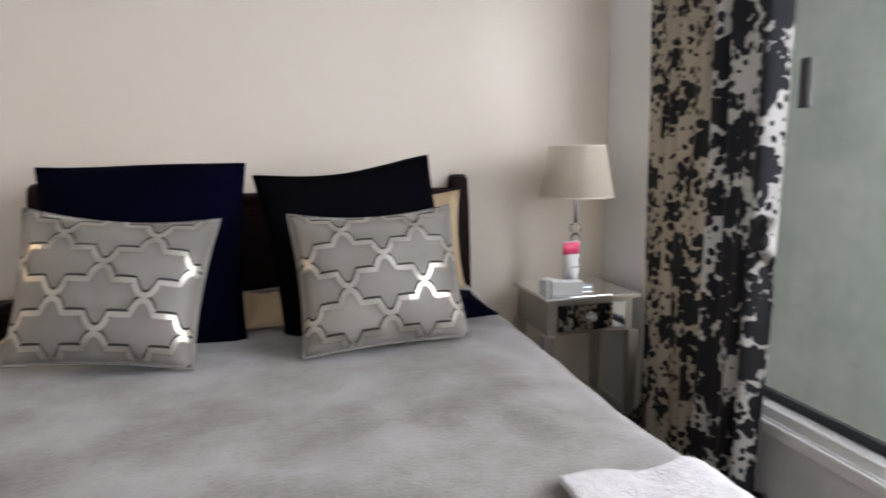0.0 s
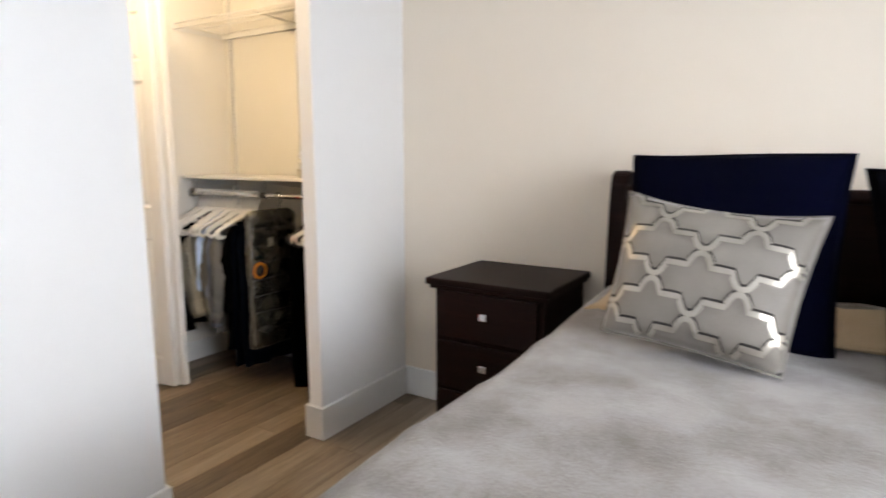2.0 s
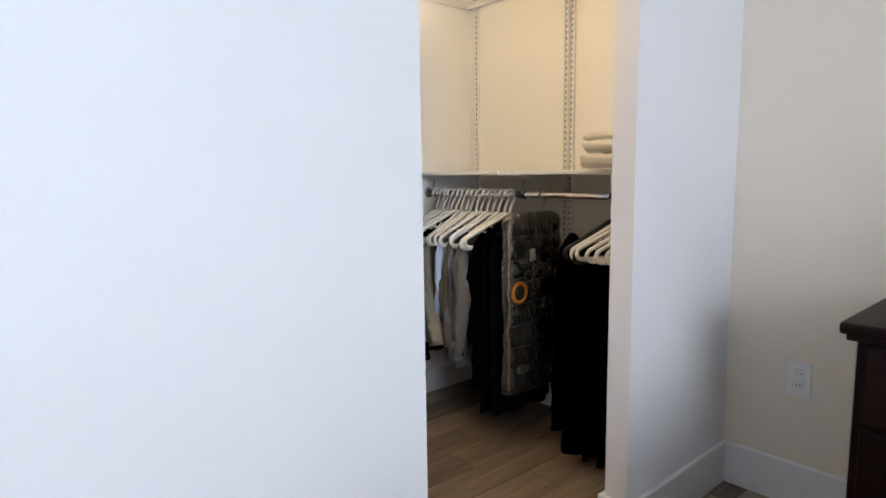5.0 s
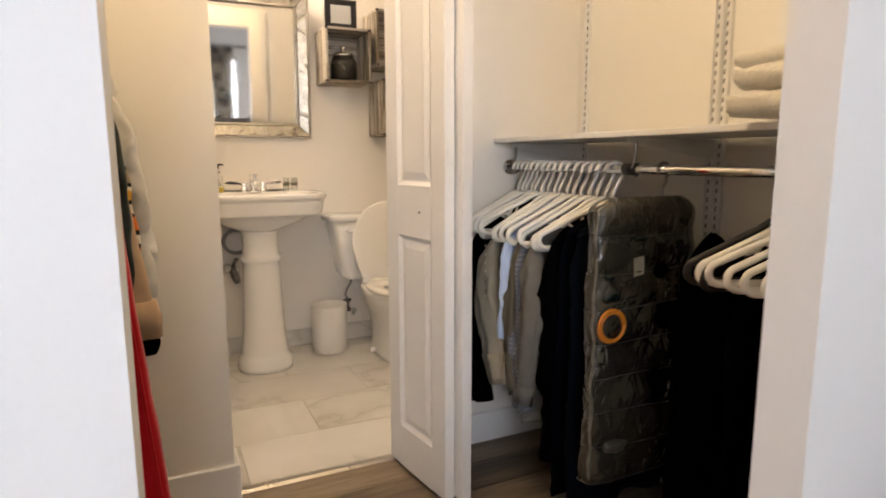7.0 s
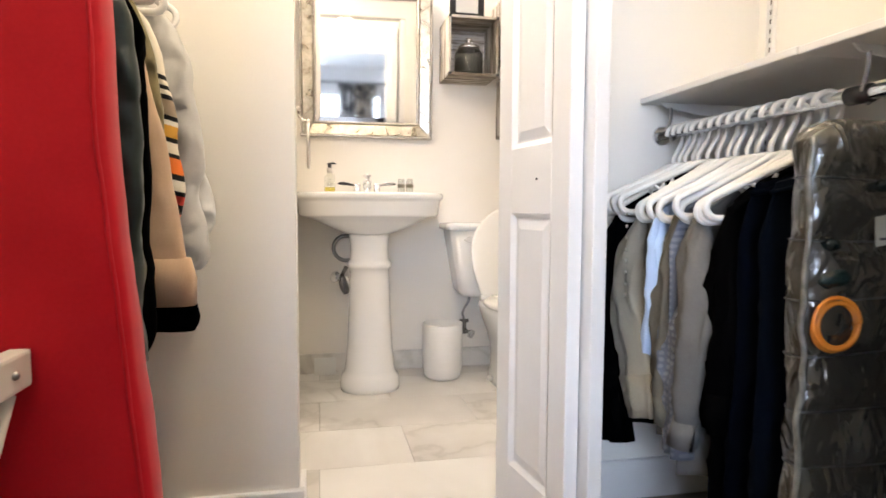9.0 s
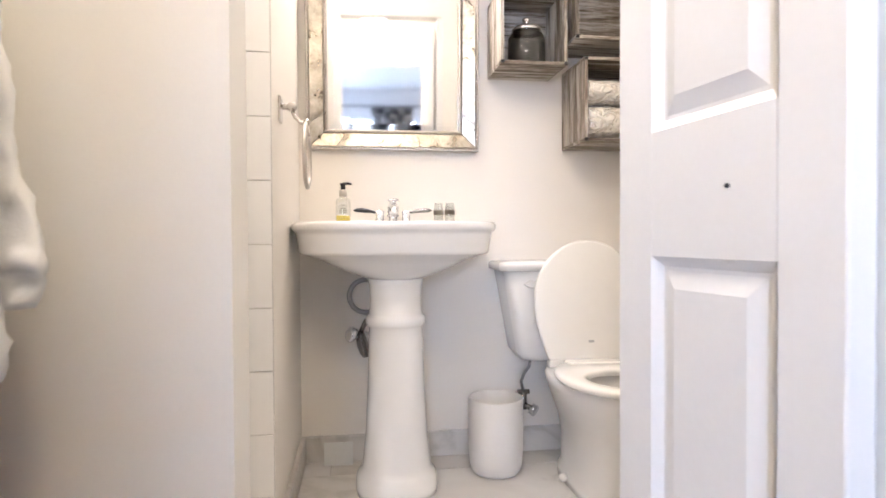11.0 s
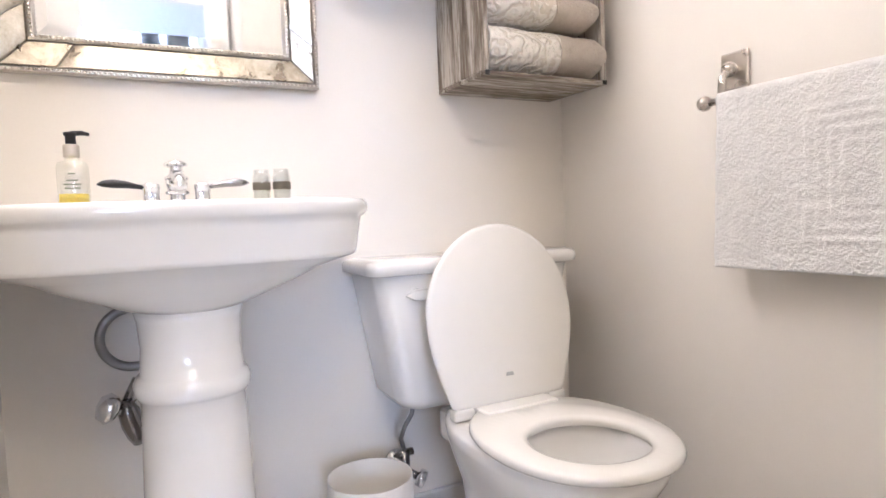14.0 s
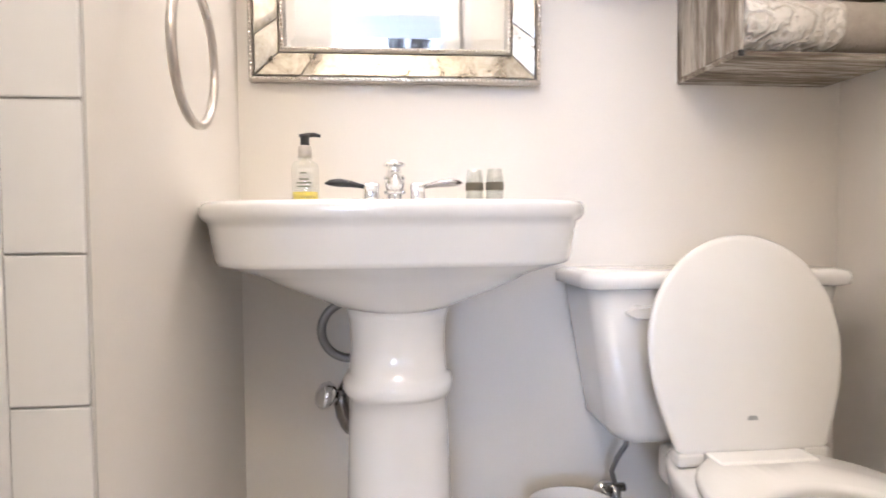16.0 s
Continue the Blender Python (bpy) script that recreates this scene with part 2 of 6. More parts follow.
def thing(name, label, category, at=(0, 0, 0), group="", turn=0.0):
    ob = new(name)
    ob.empty_display_size = 0.05
    ob.matrix_basis = pose(*at, 0, 0, turn)
    return tagged(ob, label, category, group)


def box(bm, lo, hi, bevel=0.0, seg=2):
    lo, hi = Vector(lo), Vector(hi)
    r = bmesh.ops.create_cube(bm, size=1.0, matrix=Matrix.LocRotScale((lo + hi) / 2, None, hi - lo))
    if bevel:
        edges = list({e for v in r["verts"] for e in v.link_edges})
        bmesh.ops.bevel(bm, geom=edges, offset=bevel, segments=seg, profile=0.6, affect="EDGES")
    return bm


def boxes(*pairs, bevel=0.0):
    bm = bmesh.new()
    for lo, hi in pairs:
        box(bm, lo, hi, bevel)
    return bm


def one_box(lo, hi, bevel=0.0, seg=2):
    return box(bmesh.new(), lo, hi, bevel, seg)


def loft(bm, rings, cap=True, closed=True):
    """Skins rings of equally many points."""
    vs = [[bm.verts.new(p) for p in r] for r in rings]
    k = len(rings[0])
    for a, b in zip(vs, vs[1:]):
        for i in range(k if closed else k - 1):
            j = (i + 1) % k
            bm.faces.new((a[i], a[j], b[j], b[i]))
    if cap:
        bm.faces.new(vs[0][::-1])
        bm.faces.new(vs[-1])
    return bm


def circle(cx, cy, z, rx, ry=None, k=28, n=2.0, lo_x=None):
    """A ring in a level plane: an ellipse, or squarer with a higher n."""
    ry = rx if ry is None else ry
    out = []
    for i in range(k):
        a = 2 * math.pi * i / k
        c, s = math.cos(a), math.sin(a)
        x = cx + rx * math.copysign(abs(c) ** (2 / n), c)
        y = cy + ry * math.copysign(abs(s) ** (2 / n), s)
        out.append((max(x, lo_x) if lo_x is not None else x, y, z))
    return out


def lathe(profile, k=28, cap=True):
    return loft(bmesh.new(), [circle(0, 0, z, max(r, 1e-4), k=k) for r, z in profile], cap)


def tube(bm, pts, r, k=8, cap=True):
    """A pipe along points."""
    pts = [Vector(p) for p in pts]
    rings, up = [], Vector((0.13, 0.29, 0.95)).normalized()
    for i, p in enumerate(pts):
        d = (pts[min(i + 1, len(pts) - 1)] - pts[max(i - 1, 0)]).normalized()
        u = up - d * up.dot(d)
        u = u.normalized() if u.length > 1e-3 else d.orthogonal().normalized()
        w = d.cross(u)
        up = u
        rr = r[i] if isinstance(r, (list, tuple)) else r
        rings.append([p + rr * (math.cos(a) * u + math.sin(a) * w) for a in (2 * math.pi * j / k for j in range(k))])
    return loft(bm, rings, cap)


def arc(c, r, a0, a1, k, plane="xz"):
    out = []
    for i in range(k + 1):
        a = radians(a0 + (a1 - a0) * i / k)
        u, v = r * math.cos(a), r * math.sin(a)
        d = {"xz": (u, 0, v), "yz": (0, u, v), "xy": (u, v, 0)}[plane]
        out.append(tuple(c[i] + d[i] for i in range(3)))
    return out


def sheet(f, nu, nv, thick=0.0):
    """A surface from f(u, v) with u, v in 0..1, given thickness along its normal."""
    bm = bmesh.new()
    vs = [[bm.verts.new(f(i / nu, j / nv)) for j in range(nv + 1)] for i in range(nu + 1)]
    for i in range(nu):
        for j in range(nv):
            bm.faces.new((vs[i][j], vs[i + 1][j], vs[i + 1][j + 1], vs[i][j + 1]))
    if thick:
        bmesh.ops.recalc_face_normals(bm, faces=bm.faces)
        bmesh.ops.solidify(bm, geom=bm.faces[:] + bm.edges[:] + bm.verts[:], thickness=thick)
    return bm


def setting(name, bm, material, label="", smooth=False):
    return tagged(part(name, bm, material, None, label, smooth), kind="structure")


# ---- rooms ----
H = 2.44
XE, XW, XC, XD, XB, XS = 1.63, -1.762, -1.836, -3.17, -3.28, -4.653
YN, YCL, YBN, YS = 2.564, 2.65, 2.74, -1.7
OP0, OP1 = 1.181, 1.93          # closet opening
DR0, DR1 = 1.36, 1.965          # bathroom doorway
YP = 1.299                      # shower partition's bathroom face
XPE = -3.965                    # its free end

setting("wall_north", boxes(((XC, YN, 0), (XE + 0.12, YN + 0.12, H))), BEIGE, "warm white painted bedroom wall behind the bed")
setting("wall_south", boxes(((XC, YS - 0.12, 0), (XE + 0.12, YS, H))), PAINT, "plain warm white painted bedroom wall")
WY0, WY1, WZ0, WZ1 = -0.55, 2.12, 0.44, 2.08
setting("wall_east", boxes(((XE, YS, 0), (XE + 0.12, WY0, H)), ((XE, WY1, 0), (XE + 0.12, YN, H)), ((XE, WY0, 0), (XE + 0.12, WY1, WZ0)),
                           ((XE, WY0, WZ1), (XE + 0.12, WY1, H))), PAINT, "white painted wall around the bedroom window")
setting("wall_closet_front", boxes(((XC, YS, 0), (XW, OP0, H)), ((XC, OP1, 0), (XW, YN, H)), ((XC, OP0, 2.06), (XW, OP1, H))), PAINT,
        "white painted wall with the open walk-in closet entry")
setting("wall_closet_back", boxes(((XB, YCL, 0), (XC, YCL + 0.1, H)), ((XC, YN + 0.12, 0), (XW, YCL + 0.1, H))), CREAM, "cream painted back wall of the closet")
setting("wall_closet_south", boxes(((XD, 0.33, 0), (XC, 0.43, H))), CREAM, "cream painted closet wall behind the coats")
setting("wall_bathroom_door", boxes(((XB, 0.33, 0), (XD, DR0, H)), ((XB, DR1, 0), (XD, YCL, H)), ((XB, DR0, 2.05), (XD, DR1, H))), CREAM,
        "painted wall with the bathroom doorway")
setting("wall_bathroom_north", boxes(((XS - 0.12, YBN, 0), (XB, YBN + 0.1, H)), ((XB, YCL + 0.1, 0), (XD, YBN + 0.1, H))), BATHPAINT, "beige white bathroom wall beside the toilet")
setting("wall_bathroom_west", boxes(((XS - 0.12, 0.33, 0), (XS, YBN, H))), BATHPAINT, "beige white bathroom wall behind the washbasin")
setting("wall_shower_partition", boxes(((XS, YP - 0.085, 0), (XPE, YP, H))), BATHPAINT, "painted partition between washbasin and shower")
setting("wall_shower_south", boxes(((XS, 0.33, 0), (XB, 0.43, H))), BATHPAINT, "plain end wall of the shower")
setting("ceiling", boxes(((XS - 0.12, YS - 0.12, H), (XE + 0.12, YBN + 0.1, H + 0.1))), CEIL, "flat white painted ceiling")

floor = setting("floor", boxes(((XD - 0.02, 0.43, -0.06), (XC, YCL, -0.009)), ((XC, YS, -0.06), (XE, YCL, -0.009))), GROUT, "weathered brown wood plank floor")
bath_floor = setting("bathroom_floor", boxes(((XS, 0.43, -0.06), (XD - 0.02, YBN, -0.009))), GROUT, "pale veined marble tile bathroom floor")


def baseboards(name, runs, h=0.15, material=TRIM, label="tall white painted baseboard"):
    bm = bmesh.new()
    for (x0, y0), (x1, y1) in runs:
        box(bm, (min(x0, x1), min(y0, y1), 0), (max(x0, x1), max(y0, y1), h), 0.003, 1)
    return setting(name, bm, material, label)


T = 0.016
baseboards("baseboard_north", [((XW, YN - T), (XE, YN))])
baseboards("baseboard_opening_right", [((XW, OP1 - T), (XW + T, YN - T)), ((XC - T, OP1 - T), (XW, OP1)), ((XC - T, OP1), (XC, YCL))])
baseboards("baseboard_opening_left", [((XW, YS), (XW + T, OP0 + T)), ((XC - T, OP0), (XW, OP0 + T)), ((XC - T, 0.43), (XC, OP0))])
baseboards("baseboard_closet", [((XD, YCL - T), (XC - T, YCL)), ((XD, DR1 + 0.08), (XD + T, YCL - T)), ((XD, 0.43), (XD + T, DR0 + T)), ((XB, DR0), (XD, DR0 + T))], 0.115)
baseboards("baseboard_east", [((XE - T, YS), (XE, YN - T))])
setting("threshold", loft(bmesh.new(), [[(XD - 0.045 + dx, y, z) for dx, z in ((0, 0), (0.006, 0.007), (0.03, 0.008), (0.038, 0))] for y in (DR0 + T, DR1)]), NICKEL,
        "thin metal threshold strip between wood and tile")

# ---- window on the east wall ----
window = tagged(thing("window_1", "white framed sliding bedroom window with greenish glass", "window"), kind="structure")
wx = XE + 0.05
fr = bmesh.new()
for lo, hi in (((wx - 0.04, WY0, WZ0), (wx + 0.05, WY1, WZ0 + 0.035)), ((wx - 0.04, WY0, WZ1 - 0.05), (wx + 0.05, WY1, WZ1)),
               ((wx - 0.04, WY0, WZ0 + 0.035), (wx + 0.05, WY0 + 0.05, WZ1 - 0.05)), ((wx - 0.04, WY1 - 0.05, WZ0 + 0.035), (wx + 0.05, WY1, WZ1 - 0.05))):
    box(fr, lo, hi, 0.004, 1)
part("window_frame", fr, TRIM, window)
part("window_sill", one_box((XE - 0.014, WY0 - 0.03, WZ0 - 0.045), (XE - 0.002, WY1 + 0.03, WZ0 - 0.002), 0.006), TRIM, window, "white painted window sill")
MULL = 1.13
for y0, y1, dx in ((WY0 + 0.05, 0.29, 0.0), (0.29, MULL, 0.03), (MULL, WY1 - 0.05, 0.0)):
    s = bmesh.new()
    for lo, hi in (((wx + dx, y0, WZ0 + 0.036), (wx + dx + 0.025, y1, WZ0 + 0.066)), ((wx + dx, y0, WZ1 - 0.08), (wx + dx + 0.025, y1, WZ1 - 0.052)),
                   ((wx + dx, y0, WZ0 + 0.066), (wx + dx + 0.025, y0 + 0.035, WZ1 - 0.08)), ((wx + dx, y1 - 0.035, WZ0 + 0.066), (wx + dx + 0.025, y1, WZ1 - 0.08))):
        box(s, lo, hi, 0.003, 1)
    sash = part("sash", s, plain("dark_sash_gasket", (0.02, 0.025, 0.03), 0.4) if y0 == MULL else TRIM, window)
    pane = part("pane", one_box((wx + dx + 0.009, y0 + 0.036, WZ0 + 0.067), (wx + dx + 0.014, y1 - 0.036, WZ1 - 0.081)), WINDOWGLASS, sash, "greenish window pane")
    pane.visible_shadow = False
part("latch", one_box((wx - 0.02, 1.50, 1.375), (wx - 0.001, 1.535, 1.515), 0.006), plain("grey_latch_metal", (0.10, 0.105, 0.11), 0.4), window, "grey metal latch")

# the neighbouring house and the street's light beyond the glass
facade = tagged(part("neighbour_wall", boxes(((3.2, 2.2, -4), (3.4, 12.0, 9))), surface("pale_green_stucco", (0.52, 0.62, 0.58), (0.80, 0.86, 0.81), 0.9, 0, 1.1, 7, 0.5, 0.01), None,
                     "pale green rendered wall of the neighbouring house"), kind="structure")
ground = tagged(part("ground", boxes(((2.0, -60, -3.2), (90, 60, -3.0))), surface("pale_paving", (0.25, 0.25, 0.24), (0.36, 0.36, 0.34), 0.9, 0, 0.3, 12, 0.3, 0.01), None,
                     "pale paved ground below the window"), kind="structure")

distance_ = tagged(part("backdrop", boxes(((70, -90, -3), (70.5, 90, 60))), glow("hazy_bright_sky", (0.92, 0.92, 1.0), 8.0), None, "bright hazy sky far beyond the street"), kind="structure")

# ---- curtain ----
def floral(name, light, dark, cover):
    """Clusters of round petals with stray leaves, printed on a woven ground."""
    m, n, l, p = nodes_of(name)
    v = coords(n, l, (1.0, 1.0, 0.85))
    warp = n.new("ShaderNodeTexNoise")
    warp.inputs["Scale"].default_value = 22
    l.new(v, warp.inputs["Vector"])
    bend = n.new("ShaderNodeVectorMath")
    bend.operation = "MULTIPLY_ADD"
    bend.inputs[1].default_value = (0.022, 0.022, 0.022)
    l.new(warp.outputs["Color"], bend.inputs[0])
    l.new(v, bend.inputs[2])
    spots = []
    for k in (44.0, 9.0):
        vo = n.new("ShaderNodeTexVoronoi")
        vo.inputs["Scale"].default_value = k
        l.new(bend.outputs[0], vo.inputs["Vector"])
        spots.append(vo.outputs["Distance"])
    s = n.new("ShaderNodeMath")
    s.operation = "MULTIPLY_ADD"
    s.inputs[1].default_value = 1.15
    l.new(spots[1], s.inputs[0])
    l.new(spots[0], s.inputs[2])
    r = ramp_of(n, [(cover - 0.01, dark), (cover + 0.01, light)])
    half = n.new("ShaderNodeMath")
    half.operation = "MULTIPLY"
    half.inputs[1].default_value = 0.5
    l.new(s.outputs[0], half.inputs[0])
    l.new(half.outputs[0], r.inputs[0])
    l.new(r.outputs[0], p.inputs["Base Color"])
    p.inputs["Roughness"].default_value = 0.85
    bp = n.new("ShaderNodeBump")
    bp.inputs["Strength"].default_value, bp.inputs["Distance"].default_value = 0.2, 0.001
    l.new(noise_of(n, l, v, 300, 2), bp.inputs["Height"])
    l.new(bp.outputs[0], p.inputs["Normal"])
    return m


def curtain_sheet(y0, y1, x0, folds, amp, seed):
    def f(u, v):
        z = 0.03 + 2.13 * v
        w = 1.0 - 0.10 * math.sin(math.pi * v)
        ph = folds * 2 * math.pi * u + seed
        x = x0 + amp * math.sin(ph) * (0.65 + 0.35 * v) + 0.012 * math.sin(2.3 * ph + 4 * v)
        return (x, (y0 + y1) / 2 + (y1 - y0) * (u - 0.5) * w + 0.018 * math.cos(ph) + 0.01 * math.sin(5 * v + seed), z)
    return sheet(f, 70, 24, 0.002)


curtain = thing("curtain", "cream curtain with black floral print beside the window", "curtain", (0, 0, 0))
part("curtain_panel", curtain_sheet(1.69, 2.01, 1.515, 5, 0.045, 0.4), floral("black_flowers_on_cream", (0.40, 0.335, 0.255), (0.008, 0.007, 0.008), 0.53), curtain, "cream cloth with black flowers", True)
# same cloth where it hangs in shade: the shade is painted as more black
part("curtain_panel", curtain_sheet(1.44, 1.71, 1.505, 3, 0.033, 2.0), floral("shaded_flowers_on_cream", (0.50, 0.48, 0.45), (0.009, 0.009, 0.013), 0.61), curtain, "same floral cloth with its shade painted as more black", True)
rod = bmesh.new()
tube(rod, [(1.51, -0.75, 2.18), (1.51, 2.2, 2.18)], 0.013, 12)
part("curtain_rod", rod, BLACK, curtain, "black curtain rod", True)
for y in (-0.7, 2.15):
    br = bmesh.new()
    tube(br, [(1.51, y, 2.18), (XE - 0.001, y, 2.18)], 0.009, 8)
    part("bracket", br, BLACK, curtain)

# ---- bed ----
BX0, BX1, BZ = -0.70, 0.955, 0.68
bed = thing("bed", "queen sleigh bed of dark wood, made with a taupe spread", "bed", (0, 0, 0))


def post_profile(y):
    """The curled outline of the headboard's end post, from the floor up."""
    return [(y - 0.02, 0.0), (y - 0.02, 0.85), (y - 0.01, 1.0), (y + 0.015, 1.09), (y + 0.03, 1.14), (y + 0.02, 1.175), (y - 0.01, 1.185), (y - 0.045, 1.17),
            (y - 0.06, 1.13), (y - 0.065, 1.05), (y - 0.075, 0.9), (y - 0.085, 0.7), (y - 0.085, 0.0)]


for x in (BX0 + 0.005, BX1 - 0.075):
    bm = loft(bmesh.new(), [[(xx, y, z) for y, z in post_profile(2.545)] for xx in (x, x + 0.07)])
    bmesh.ops.bevel(bm, geom=bm.edges[:], offset=0.006, segments=2, affect="EDGES")
    part("post", bm, DARKWOOD, bed, "curled dark wood end post")
part("headboard", one_box((BX0 + 0.07, 2.475, 0.3), (BX1 - 0.07, 2.505, 1.10), 0.006), DARKWOOD, bed)
bm = bmesh.new()
tube(bm, [(BX0 + 0.07, 2.487, 1.105), (BX1 - 0.07, 2.487, 1.105)], 0.026, 14)
part("top_rail", bm, DARKWOOD, bed, smooth=True)
for x in (BX0 + 0.015, BX1 - 0.045):
    part("side_rail", one_box((x, 0.40, 0.2), (x + 0.03, 2.46, 0.38), 0.005), DARKWOOD, bed)
for x in (BX0 + 0.03, BX1 - 0.09):
    part("leg", one_box((x, 0.42, 0), (x + 0.06, 0.48, 0.3), 0.005), DARKWOOD, bed)
part("mattress", one_box((BX0 + 0.06, 0.42, 0.30), (BX1 - 0.06, 2.46, 0.60), 0.05, 4), TERRY, bed)


def spread(u, v):
    """The bedspread: over the sides, down and slightly out, with slack folds."""
    w = (u - 0.5) * 2.0
    half = (BX1 - BX0) / 2
    cx = (BX0 + BX1) / 2
    y = 0.36 + 2.06 * v
    reach = abs(w) * 1.42 * half
    flat = half - 0.11
    if reach < flat:
        x, z = reach, BZ + 0.022
    elif reach < flat + 0.17:
        a = (reach - flat) / 0.17 * math.pi / 2
        x, z = flat + 0.108 * math.sin(a), BZ + 0.022 - 0.108 * (1 - math.cos(a))
    else:
        d = reach - flat - 0.17
        x, z = flat + 0.108 + 0.10 * d + 0.012 * math.sin(9 * y), BZ - 0.086 - d
    if w < 0:
        x += 0.02 * min(1.0, reach / flat) ** 2 * min(1.0, max(0.0, (y - 0.55) / 0.5))
    else:
        x += 0.042 * min(1.0, reach / flat) ** 2 * (1 - 0.6 * v)
    k = noise.noise((x * math.copysign(1, w) * 2.2, y * 1.7, 3.1))
    k2 = noise.noise((x * math.copysign(1, w) * 6.0, y * 4.5, 7.7))
    k3 = (1 - abs(noise.noise((x * math.copysign(1, w) * 3.4 + y * 1.5, y * 3.0 - x, 1.7)))) ** 6
    puff = 0.024 * k + 0.008 * k2 + 0.006 * k3 + 0.06 * max(0, (v - 0.72) / 0.28) * (1 - (abs(w)) ** 3)
    fall = max(0, (0.10 - v) / 0.10)
    return (cx + math.copysign(x, w), y - 0.02 * fall, z + puff - 0.1 * fall * fall)


part("bedspread", sheet(spread, 90, 80, 0.012), SUEDE, bed, "taupe suede-like bedspread", True)

throw = thing("throw_blanket", "white chenille throw folded on the foot of the bed", "blanket")


def throw_sheet(u, v):
    x, y, z = spread(0.718 + 0.150 * u, 0.022 + 0.255 * v)
    return (x + 0.004, y + 0.03 * noise.noise((u * 3, 1.0, 0.3)) * v, z + 0.02 + 0.006 * noise.noise((x * 18, y * 18, 0)))


part("throw", sheet(throw_sheet, 60, 60, 0.012), KNIT, throw, smooth=True)


def cushion(name, material, label, category, centre, across, upward, w, h, thick, seed, group="", taper=0.0, sag=0.02, pinch=0.055, wave=0.0):
    """A filled cushion with pinched corners; across and upward are its edges' directions. Returns it and a map onto its face."""
    a = Vector(across).normalized()
    b = (Vector(upward) - a * Vector(upward).dot(a)).normalized()
    c = a.cross(b).normalized()
    o = Vector(centre)

    def at(u, v, side):
        e = (1 - abs(u) ** 2.4) * (1 - abs(v) ** 2.4)
        t = thick / 2 * max(e, 0.0) ** 0.55
        pu, pv = (1 - 0.055 * (1 - v * v) * abs(u) ** 3) * (1 + taper * v), 1 - pinch * (1 - u * u) * abs(v) ** 3
        wr = 0.008 * noise.noise((u * 2.2 + seed, v * 2.2, side * 1.0)) * e
        drop = (wave * math.sin(2.6 * u + seed) - sag * (1 - u * u)) * max(v, 0) ** 2
        return o + a * (u * pu * w / 2) + b * (v * pv * h / 2 + drop) + c * side * (t + wr + 0.0015)

    bm = bmesh.new()
    k = 26
    for side in (1, -1):
        vs = [[bm.verts.new(at(2 * i / k - 1, 2 * j / k - 1, side)) for j in range(k + 1)] for i in range(k + 1)]
        for i in range(k):
            for j in range(k):
                bm.faces.new((vs[i][j], vs[i + 1][j], vs[i + 1][j + 1], vs[i][j + 1]))
    bmesh.ops.remove_doubles(bm, verts=bm.verts, dist=0.0032)
    ob = thing(name, label, category, (0, 0, 0), group)
    part("cushion_cover", bm, material, ob, "", True)
    seam = bmesh.new()
    rim = [(-1 + 2 * i / 20, -1) for i in range(20)] + [(1, -1 + 2 * i / 20) for i in range(20)] + [(1 - 2 * i / 20, 1) for i in range(20)] + [(-1, 1 - 2 * i / 20) for i in range(21)]
    tube(seam, [at(u, v, 0) for u, v in rim], 0.0035, 6, False)
    part("piping", seam, material, ob, "", True)
    return ob, at


cushion("navy_sham", NAVY, "large navy blue square pillow leaning on the headboard", "pillow", (-0.218, 2.05, 0.965), (1, 0, 0), (0, 0.36, 1), 0.60, 0.60, 0.17, 1.0, "shams on the bed", 0.02, 0.004, 0.02, 0.006)
cushion("black_sham", NIGHT, "large black square pillow leaning askew on the headboard", "pillow", (0.452, 2.07, 0.944), (1, 0.12, 0.09), (-0.04, 0.36, 1), 0.60, 0.60, 0.18, 2.0, "shams on the bed", 0.02, 0.006, 0.02, -0.012)
cushion("tan_pillow", TAN, "tan sleeping pillow standing behind the black sham", "pillow", (0.545, 2.36, 0.925), (1, 0, 0.0), (-0.26, 0.2, 1), 0.68, 0.40, 0.13, 3.0)
cushion("tan_pillow", TAN, "tan sleeping pillow standing behind the navy sham", "pillow", (-0.325, 2.38, 0.91), (1, 0, 0), (0, 0.2, 1), 0.54, 0.40, 0.12, 3.5)
cushion("tan_pillow", TAN, "tan pillow lying under the shams", "pillow", (0.45, 2.20, 0.735), (1, 0.05, 0), (0, 1, 0.06), 0.80, 0.36, 0.11, 4.0)
cushion("tan_pillow", TAN, "tan pillow lying under the shams", "pillow", (-0.25, 2.22, 0.735), (1, 0.0, 0), (0, 1, 0.06), 0.78, 0.34, 0.11, 4.4)
cushion("navy_pillow", NAVY, "small navy pillow lying under the black sham", "pillow", (0.64, 2.03, 0.755), (1, 0.12, -0.06), (-0.1, 1, 0.1), 0.48, 0.26, 0.08, 5.2)


